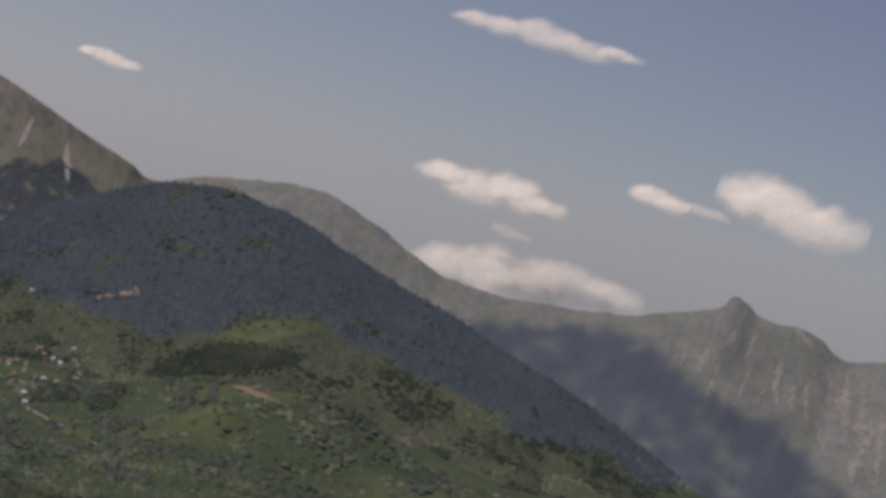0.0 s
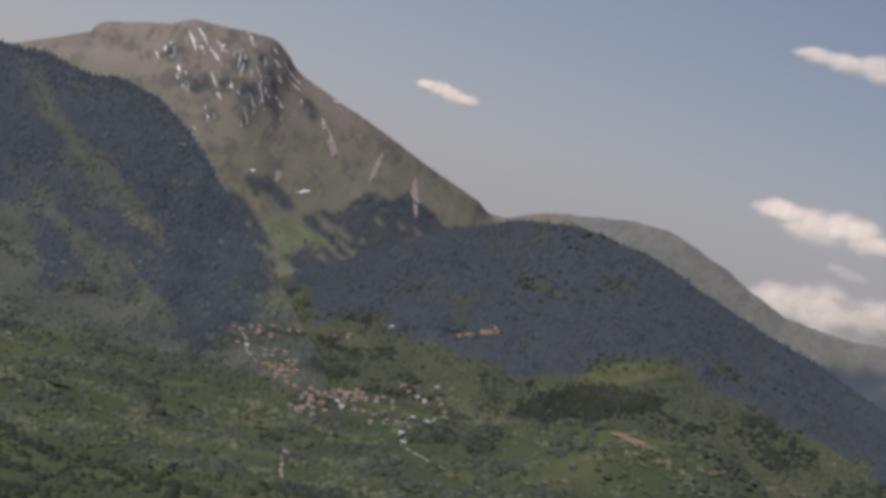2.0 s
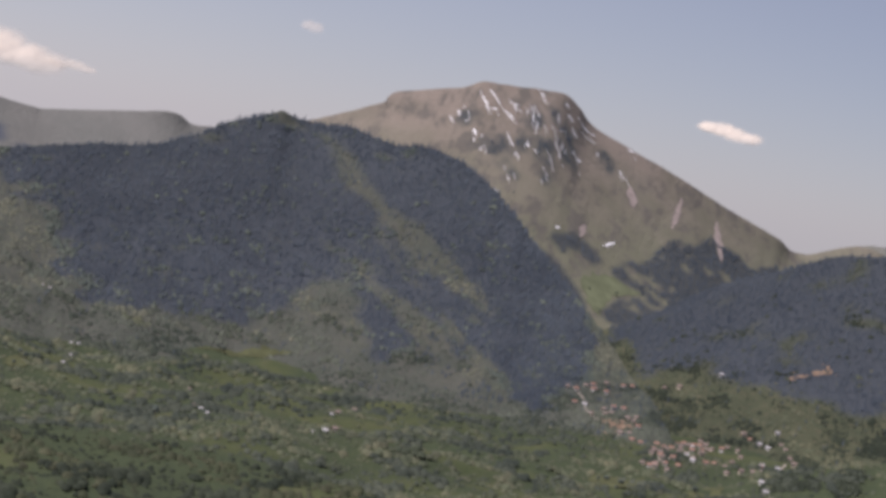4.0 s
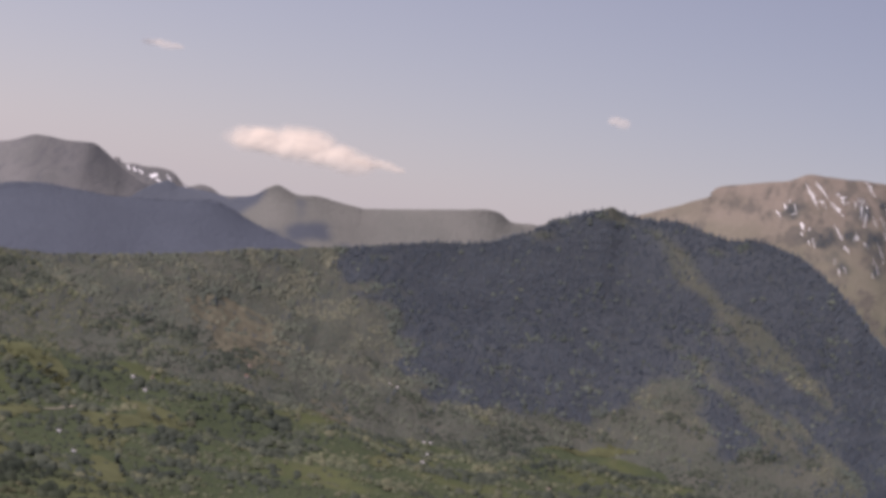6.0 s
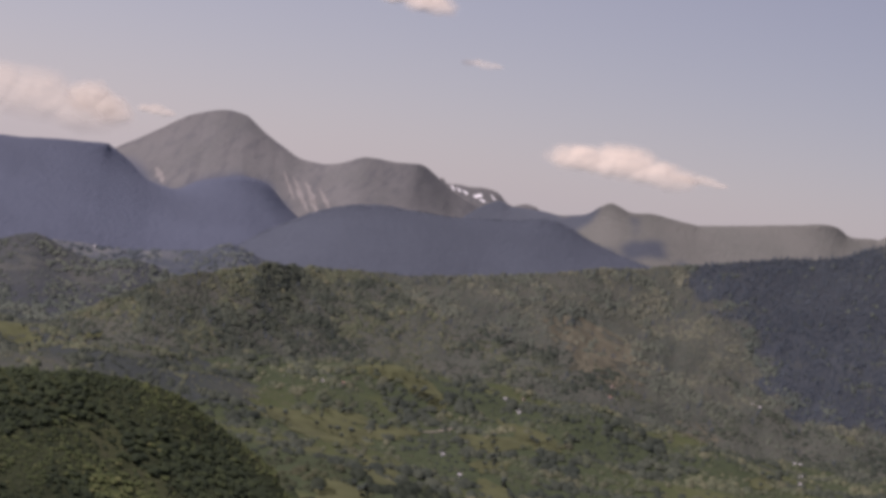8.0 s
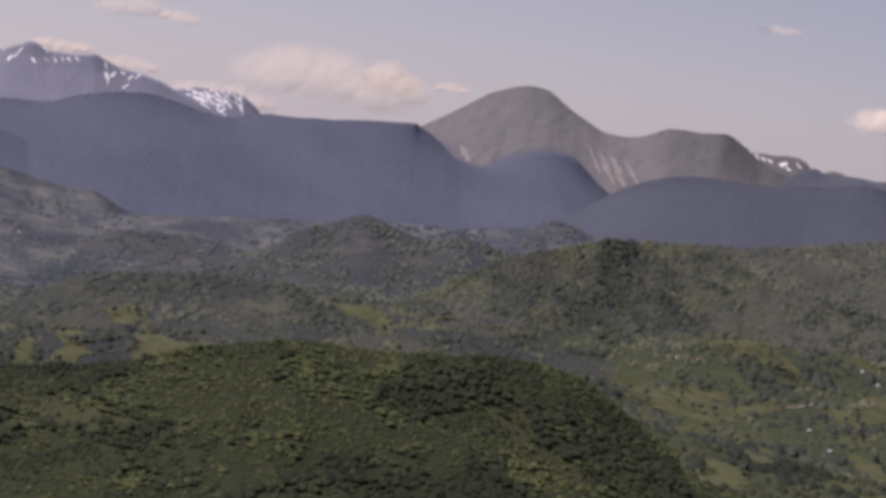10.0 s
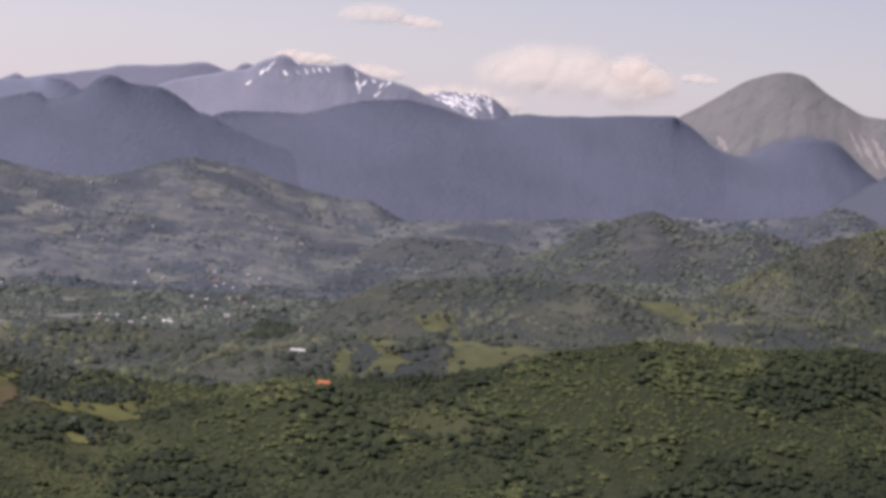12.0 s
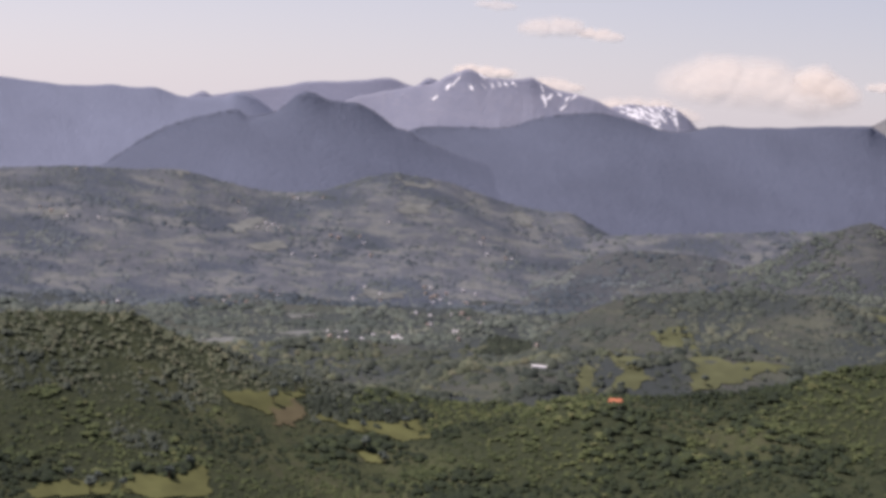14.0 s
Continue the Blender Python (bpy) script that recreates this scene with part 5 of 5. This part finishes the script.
for k, (ax, ay, bx, by) in enumerate(CONE_CHUTES):
    ribbon("scree_chute", [(ax, ay), (bx, by)], 6.0 + 2.0 * (k % 3), M_PALESCREE, 0.8, scene.objects["mountain.003"], 5.0, k + 200)
for k, (ax, ay, bx, by) in enumerate(CLIFFS):
    ribbon("rock_rib", [(ax, ay), (bx, by)], 4.0 + 2.5 * (k * 2 % 3) + 5.0 * (ax > 800), M_RIB, 0.8, scene.objects["mountain"], 4.0, k + 230, 0.8)
for k, (ax, ay, bx, by) in enumerate(SCREE):
    ribbon("scree_chute", [(ax, ay), (bx, by)], 7.0 + 3.0 * (k % 3), M_SCREE, 0.7, peak, 5.0, k + 50)
for k, (ax, ay, bx, by) in enumerate(SNOW_FAR):
    ribbon("snow_patch", [(ax, ay), (bx, by)], 2.6 + 2.0 * ((k * 3) % 4) / 3, M_SNOW, 1.0, far_peak, 3.5, k + 80, 0.7)
for k, (ax, ay, bx, by) in enumerate(SNOW_SHOULDER):
    for d in (-5.0, 0.0, 5.0):
        ribbon("snow_patch", [(ax + d, ay - d * 0.7), (bx + d * 1.3, by - d)], 2.6 + 1.6 * ((k * 3) % 4) / 3, M_SNOW, 1.0, far_shoulder, 2.5, k + 120 + int(d), 0.9)
ribbon("snow_patch", [(-1660, 3098), (-1650, 3106)], 7.0, M_SNOW, 1.0, grey_top, 3.0, 150)
for k, (ax, ay, bx, by) in enumerate(((-1697, 3089, -1689, 3086), (-1688, 3091, -1679, 3090), (-1679, 3094, -1669, 3094), (-1640, 3115, -1630, 3115), (-1650, 3100, -1640, 3103), (-1618, 3130, -1610, 3131))):
    ribbon("snow_patch", [(ax, ay), (bx, by)], 2.5, M_SNOW, 1.0, grey_top, 2.5, 151 + k, 0.6)


# ---- houses ----
def box(bm, x0, y0, z0, x1, y1, z1):
    v = [bm.verts.new(c) for c in ((x0, y0, z0), (x1, y0, z0), (x1, y1, z0), (x0, y1, z0), (x0, y0, z1), (x1, y0, z1), (x1, y1, z1), (x0, y1, z1))]
    for f in ((3, 2, 1, 0), (4, 5, 6, 7), (0, 1, 5, 4), (1, 2, 6, 5), (2, 3, 7, 6), (3, 0, 4, 7)):
        bm.faces.new([v[k] for k in f])


def part(name, bm, material, parent, label=""):
    me = bpy.data.meshes.new(name)
    bm.to_mesh(me)
    bm.free()
    me.materials.append(material)
    ob = new(name, me)
    ob.parent = parent
    return tagged(ob, label)


def house(w, d, h, pitch, wall_mat, roof_mat, label, name="house", storeys=1, chimney=True):
    """A gabled house with thick eaves, windows, a door and a chimney; its ridge runs along x."""
    root = tagged(new(name), label, "house" if name == "house" else "barn")
    bm = bmesh.new()
    box(bm, -w / 2, -d / 2, -2.0, w / 2, d / 2, h)
    for s in (-1, 1):
        a, b, c = (bm.verts.new((s * w / 2, -d / 2, h)), bm.verts.new((s * w / 2, d / 2, h)), bm.verts.new((s * w / 2, 0, h + pitch)))
        bm.faces.new((a, b, c))
    part("wall", bm, wall_mat, root)
    bm = bmesh.new()
    e, t, o = 0.45, 0.18, 0.5
    drop = pitch * e / (d / 2)
    for s in (-1, 1):
        pts = []
        for x in (-w / 2 - o, w / 2 + o):
            for lift in (0.02, t):
                pts += [bm.verts.new((x, s * (d / 2 + e), h - drop + lift)), bm.verts.new((x, 0, h + pitch + lift))]
        for f in ((0, 1, 5, 4), (2, 3, 7, 6), (0, 2, 6, 4), (0, 1, 3, 2), (4, 5, 7, 6), (1, 3, 7, 5)):
            bm.faces.new([pts[k] for k in f])
    bmesh.ops.recalc_face_normals(bm, faces=bm.faces)
    part("roof", bm, roof_mat, root)
    if chimney:
        bm = bmesh.new()
        box(bm, w * 0.2, d * 0.08, h + pitch * 0.5, w * 0.2 + 0.6, d * 0.08 + 0.6, h + pitch + 0.7)
        part("chimney", bm, M_BRICK, root)
    for side in (-1, 1):
        for level in range(storeys):
            z = 0.9 + level * 2.6
            for k in range(max(2, int(w / 2.6))):
                x = -w / 2 + (k + 0.5) * w / max(2, int(w / 2.6))
                bm = bmesh.new()
                box(bm, x - 0.45, side * d / 2 - 0.04, z, x + 0.45, side * d / 2 + 0.04, min(z + 1.2, h - 0.2))
                part("window", bm, M_PANE, root)
    bm = bmesh.new()
    box(bm, -w / 2 - 0.05, -0.5, 0, -w / 2 + 0.05, 0.5, 2.0)
    part("door", bm, M_DOOR, root)
    return root


M_PANE = plain("window_glass", (0.05, 0.06, 0.07), 0.15, 1.0, 0.1)
M_DOOR = plain("brown_door", (0.16, 0.09, 0.05), 0.7, 2.0, 0.2)
M_BRICK = plain("chimney_brick", (0.32, 0.17, 0.12), 0.9, 2.0, 0.3)
M_WHITE = plain("white_plaster", (0.66, 0.64, 0.60), 0.9, 0.6, 0.1)
M_CREAM = plain("cream_plaster", (0.55, 0.48, 0.38), 0.9, 0.6, 0.15)
M_TILE = plain("red_tiles", (0.30, 0.185, 0.145), 0.85, 0.8, 0.3)
M_OLDTILE = plain("weathered_tiles", (0.235, 0.190, 0.170), 0.85, 0.8, 0.3)
M_TIN = plain("white_metal_roof", (0.46, 0.46, 0.47), 0.4, 0.8, 0.08)
M_SHED = plain("white_shed_roof", (0.78, 0.78, 0.78), 0.5, 0.8, 0.05)
M_BRIGHT = plain("bright_orange_tiles", (0.440, 0.160, 0.085), 0.8, 1.2, 0.15)
KINDS = [house(3.7, 2.9, 2.2, 1.0, M_WHITE, M_TILE, "small white house with a red tiled roof"),
         house(3.3, 2.8, 2.1, 0.95, M_CREAM, M_OLDTILE, "small cream house with a weathered tile roof"),
         house(3.6, 2.8, 2.1, 0.9, M_WHITE, M_TIN, "small white house with a pale metal roof"),
         house(4.2, 3.2, 3.2, 1.1, M_CREAM, M_OLDTILE, "tall cream house with a weathered tiled roof")]
placed, taken = set(), set()


def settle(spots, weights, group, seed):
    rr = random.Random(seed)
    for x, y in spots:
        k = rr.choices(range(4), weights)[0]
        m = pose(x, y, top_z(x, y), 0, 0, rr.uniform(-35, 35)) @ Matrix.Scale(0.62 if group in ("scattered farmhouses", "houses on the far slope") or math.hypot(x, y) > 1650 and x < -1000 else 1.0, 4)
        if k in placed:
            ob = copy_thing(KINDS[k], m)
        else:
            ob = KINDS[k]
            ob.matrix_basis = m
            placed.add(k)
        ob["group"] = group


settle(UPPER_VILLAGE, (6, 5, 1, 2), "houses of the upper village", 1)
rr = random.Random(21)
settle([(x + rr.choice((-1, 1)) * rr.uniform(6, 11), y + rr.uniform(-12, 12)) for x, y in UPPER_VILLAGE], (7, 5, 0, 2), "houses of the upper village", 6)
settle([(x + rr.choice((-1, 1)) * rr.uniform(9, 25), y + rr.uniform(-25, 25)) for x, y in LOWER_VILLAGE], (0, 3, 4, 2), "houses of the valley village", 7)
settle(VILLAGE_EDGE, (3, 4, 3, 1), "houses at the village edge", 2)
settle(HUTS, (2, 1, 5, 1), "scattered farmhouses", 3)
settle(SLOPE_HOUSES, (0, 0, 6, 1), "houses on the far slope", 4)
settle(LOWER_VILLAGE, (0, 2, 5, 1), "houses of the valley village", 5)
red = house(4.2, 3.0, 2.0, 1.0, M_CREAM, M_BRIGHT, "house with a bright orange tiled roof among trees", storeys=1)
red.matrix_basis = pose(-768, 625, top_z(-768, 625) + 0.6, 0, 0, 25)
for x, y, w, turn in ((-1110, 966, 9, 28), (-1317, 1049, 7, 20), (-1369, 1035, 5, 10)):
    barn = house(w, 2.8, 1.3, 0.4, M_WHITE, M_SHED, "long white farm shed with a metal roof in the fields", "barn", chimney=False)
    barn.matrix_basis = pose(x, y, top_z(x, y), 0, 0, turn)


# ---- mast on the cone mountain ----
mast = tagged(new("radio_mast"), "thin grey radio mast on the mountain top", "mast")
mx, my = -1886, 2728
mast.location = (mx, my, top_z(mx, my) - 0.5)
bm = bmesh.new()
bmesh.ops.create_cone(bm, cap_ends=True, segments=6, radius1=0.5, radius2=0.15, depth=9.0, matrix=Matrix.Translation((0, 0, 4.5)))
part("pole", bm, M_TIN, mast)
for z, w in ((6.0, 1.6), (7.6, 1.1)):
    bm = bmesh.new()
    box(bm, -w, -0.12, z, w, 0.12, z + 0.25)
    part("crossbar", bm, M_TIN, mast)
bm = bmesh.new()
box(bm, -2.6, -1.2, 0.0, -0.9, 1.2, 2.2)
part("hut", bm, M_CREAM, mast)


# ---- single trees in the fields ----
def tree(seed, height, label):
    rr = random.Random(seed)
    root = tagged(new("tree"), label, "tree", "trees in the fields")
    bm = bmesh.new()
    limbs = [((0, 0, -0.5), (0.1, 0, height * 0.55), 0.26, 0.12)]
    for k in range(4):
        a = k * 1.6 + rr.uniform(-0.4, 0.4)
        limbs.append(((0.08, 0, height * 0.38), (math.cos(a) * height * 0.22, math.sin(a) * height * 0.22, height * 0.68), 0.11, 0.04))
    for p, q, r0, r1 in limbs:
        p, q = Vector(p), Vector(q)
        m = (q - p).to_track_quat("Z", "Y").to_matrix().to_4x4()
        m.translation = (p + q) / 2
        bmesh.ops.create_cone(bm, cap_ends=True, segments=7, radius1=r0, radius2=r1, depth=(q - p).length, matrix=m)
    part("trunk", bm, M_BARK, root)
    vs, fs, count = [], [], 0
    for k in range(16):
        a, e = rr.uniform(0, 6.28), rr.uniform(-0.5, 1.0)
        c = Vector((math.cos(a) * math.cos(e), math.sin(a) * math.cos(e), math.sin(e) * 0.9)) * height * 0.24 * rr.uniform(0.5, 1.1) + Vector((0, 0, height * 0.68))
        v, f = ball(1, seed * 31 + k, 0.5, 0.85)
        vs.append(v * height * rr.uniform(0.10, 0.17) + np.array(c))
        fs.append(f + count)
        count += len(v)
    crown = new("crown", mesh_np("crown", np.vstack(vs), np.vstack(fs), M_FAR))
    crown.parent = root
    return root


M_BARK = plain("bark", (0.13, 0.10, 0.07), 0.95, 2.0, 0.3)
SINGLE = [tree(1, 5.5, "round broadleaf tree standing in a meadow"), tree(2, 7.0, "tall broadleaf tree at a field edge"), tree(3, 4.5, "small bushy tree in a meadow")]
rr, used = random.Random(9), set()
for area in MEADOWS:
    a = np.array(area)
    for _ in range(3):
        k = rr.randrange(len(area))
        u, inward = rr.random(), rr.uniform(0.0, 0.5)
        p = (a[k] * (1 - u) + a[(k + 1) % len(a)] * u) * (1 - inward) + a.mean(0) * inward
        kind = rr.randrange(3)
        m = pose(p[0], p[1], top_z(*p), 0, 0, rr.uniform(0, 360))
        if kind in used:
            copy_thing(SINGLE[kind], m)
        else:
            SINGLE[kind].matrix_basis = m
            used.add(kind)
for seed, area in enumerate(DARK_WOODS, 31):
    a, near = np.array(area), math.hypot(*area[0]) < 1045
    q = np.random.default_rng(seed).uniform(a.min(0), a.max(0), (160 if near else int(np.ptp(a[:, 0]) * np.ptp(a[:, 1]) / 3.5), 2))
    loose = np.random.default_rng(seed + 50).normal(0, 1.0 if near else 5.0, q.shape)
    q = q[inside(area, q[:, 0] + loose[:, 0], q[:, 1] + loose[:, 1])]
    p = np.array([(x, y, top_z(x, y)) for x, y in q])
    woods("dark_grove", p, np.random.default_rng(seed).uniform(1.2, 2.4, len(p)), SMALL if not near else ROUND, M_LEAF if near else M_VALE, "dark hedge of tall trees between meadows" if near else "dark grove of trees in a band across the knoll", 0.3, seed, (0.8, 1.3))


# ---- clouds ----
def cloud_material():
    """Vapour, which thins out where the cloud is thin."""
    m, n, l, b = nodes_of("cloud", 1.0)
    n.remove(b)
    dif, tr, c = (n.new("ShaderNode" + k) for k in ("BsdfDiffuse", "BsdfTransparent", "MixShader"))
    dif.inputs["Color"].default_value = (0.66, 0.60, 0.525, 1)
    at, ad, fray = n.new("ShaderNodeAttribute"), n.new("ShaderNodeMath"), n.new("ShaderNodeMath")
    at.attribute_name = "cover"
    fray.operation, ad.operation, ad.use_clamp = "MULTIPLY_ADD", "MULTIPLY", True
    l.new(noise_node(n, l, 0.03, 5, 0.6), fray.inputs[0])
    fray.inputs[1].default_value, fray.inputs[2].default_value = 0.9, 0.55
    l.new(at.outputs["Fac"], ad.inputs[0])
    l.new(fray.outputs[0], ad.inputs[1])
    l.new(ad.outputs[0], c.inputs["Fac"])
    l.new(tr.outputs[0], c.inputs[1])
    l.new(dif.outputs[0], c.inputs[2])
    l.new(c.outputs[0], n["Material Output"].inputs["Surface"])
    return m


M_CLOUD = cloud_material()


def bank(x, y, width, height, dense, seed):
    """A bank of vapour: a thin lens turned to the camera, with round billows along its length, flat below, thickest in
    the middle and thinning out to nothing.
    """
    rr = np.random.default_rng(seed)
    nu, nv = 72, 38
    side, deep = np.array([y, -x, 0]) / math.hypot(x, y), np.array([x, y, 0]) / math.hypot(x, y)
    U, V = np.meshgrid(np.linspace(-0.62, 0.62, nu) * width, np.linspace(-0.62, 0.68, nv) * height)
    wu, wv = height * 0.24 * (fbm(U / height * 1.5 + seed, V / height * 1.5, 4, seed) - 0.5), height * 0.24 * (fbm(U / height * 1.5 + 40, V / height * 1.5 + seed, 4, seed + 9) - 0.5)
    count = int(np.clip(width / height * 1.3, 2, 6))
    body = np.full(U.shape, -1.0)
    for k in range(count):
        at = (k + 0.5) / count * 2 - 1
        big = (1 - 0.5 * abs(at) ** 1.8) * rr.uniform(0.85, 1.08)
        cu, cv = at * 0.5 * width * 0.82, (rr.uniform(-0.12, 0.10) - 0.10 * at) * height
        ru, rv = max(width / count * 1.0, 0.42 * height * big), 0.56 * height * big
        body = np.maximum(body, 1 - np.hypot((U + wu - cu) / ru, (V + wv - cv) / (rv * np.where(V + wv < cv, 0.72, 1.0))) ** 2)
    body = body - 0.35 * (fbm(U / height * 5, V / height * 5, 3, seed + 20) - 0.5)
    thick = np.clip(body, 0, 1) * height * 0.24 * (0.85 + 0.4 * (fbm(U / height * 2, V / height * 2, 2, seed + 30) - 0.5))
    soft = smooth(-0.05, 0.9, body) * np.interp(V / height, [-0.45, -0.1, 0.2], [0.25, 0.8, 1.0]) * dense
    flat = side[None, None] * U[..., None] + (np.array([0, 0, 1.0]) + 1.2 * deep)[None, None] * V[..., None]     # it leans back so that the sun lights the side the camera sees
    both = np.concatenate([(flat - deep * thick[..., None]).reshape(-1, 3), (flat + deep * 0.5 * thick[..., None]).reshape(-1, 3)])
    quads = grid_faces(nv, nu)
    quads = quads[(body.ravel()[quads] > -0.02).any(1)]
    quads = np.vstack([quads, quads[:, ::-1] + nu * nv])
    used = np.unique(quads)
    back = np.zeros(2 * nu * nv, int)
    back[used] = np.arange(len(used))
    me = mesh_np("bank", both[used], back[quads], M_CLOUD)
    set_cover(me, np.r_[soft.ravel(), 0.15 * soft.ravel()][used])
    return me


for k, banks in enumerate(CLOUDS):
    x, y, z, w, h, dense = banks[0]
    cloud = tagged(new("cloud"), "thin white wisp of cloud" if dense < 0.5 else "soft white cloud bank with a ragged top" if dense == 1.0 else "pale hazy cloud with soft edges", "cloud")
    cloud.location = (x, y, z)
    for j, (bx, by, bz, bw, bh, bd) in enumerate(banks):
        ob = new("bank" if j == 0 else "wisp", bank(bx, by, bw, bh, bd, k * 5 + j + 1))
        ob.parent, ob.location = cloud, (bx - x, by - y, bz - z)
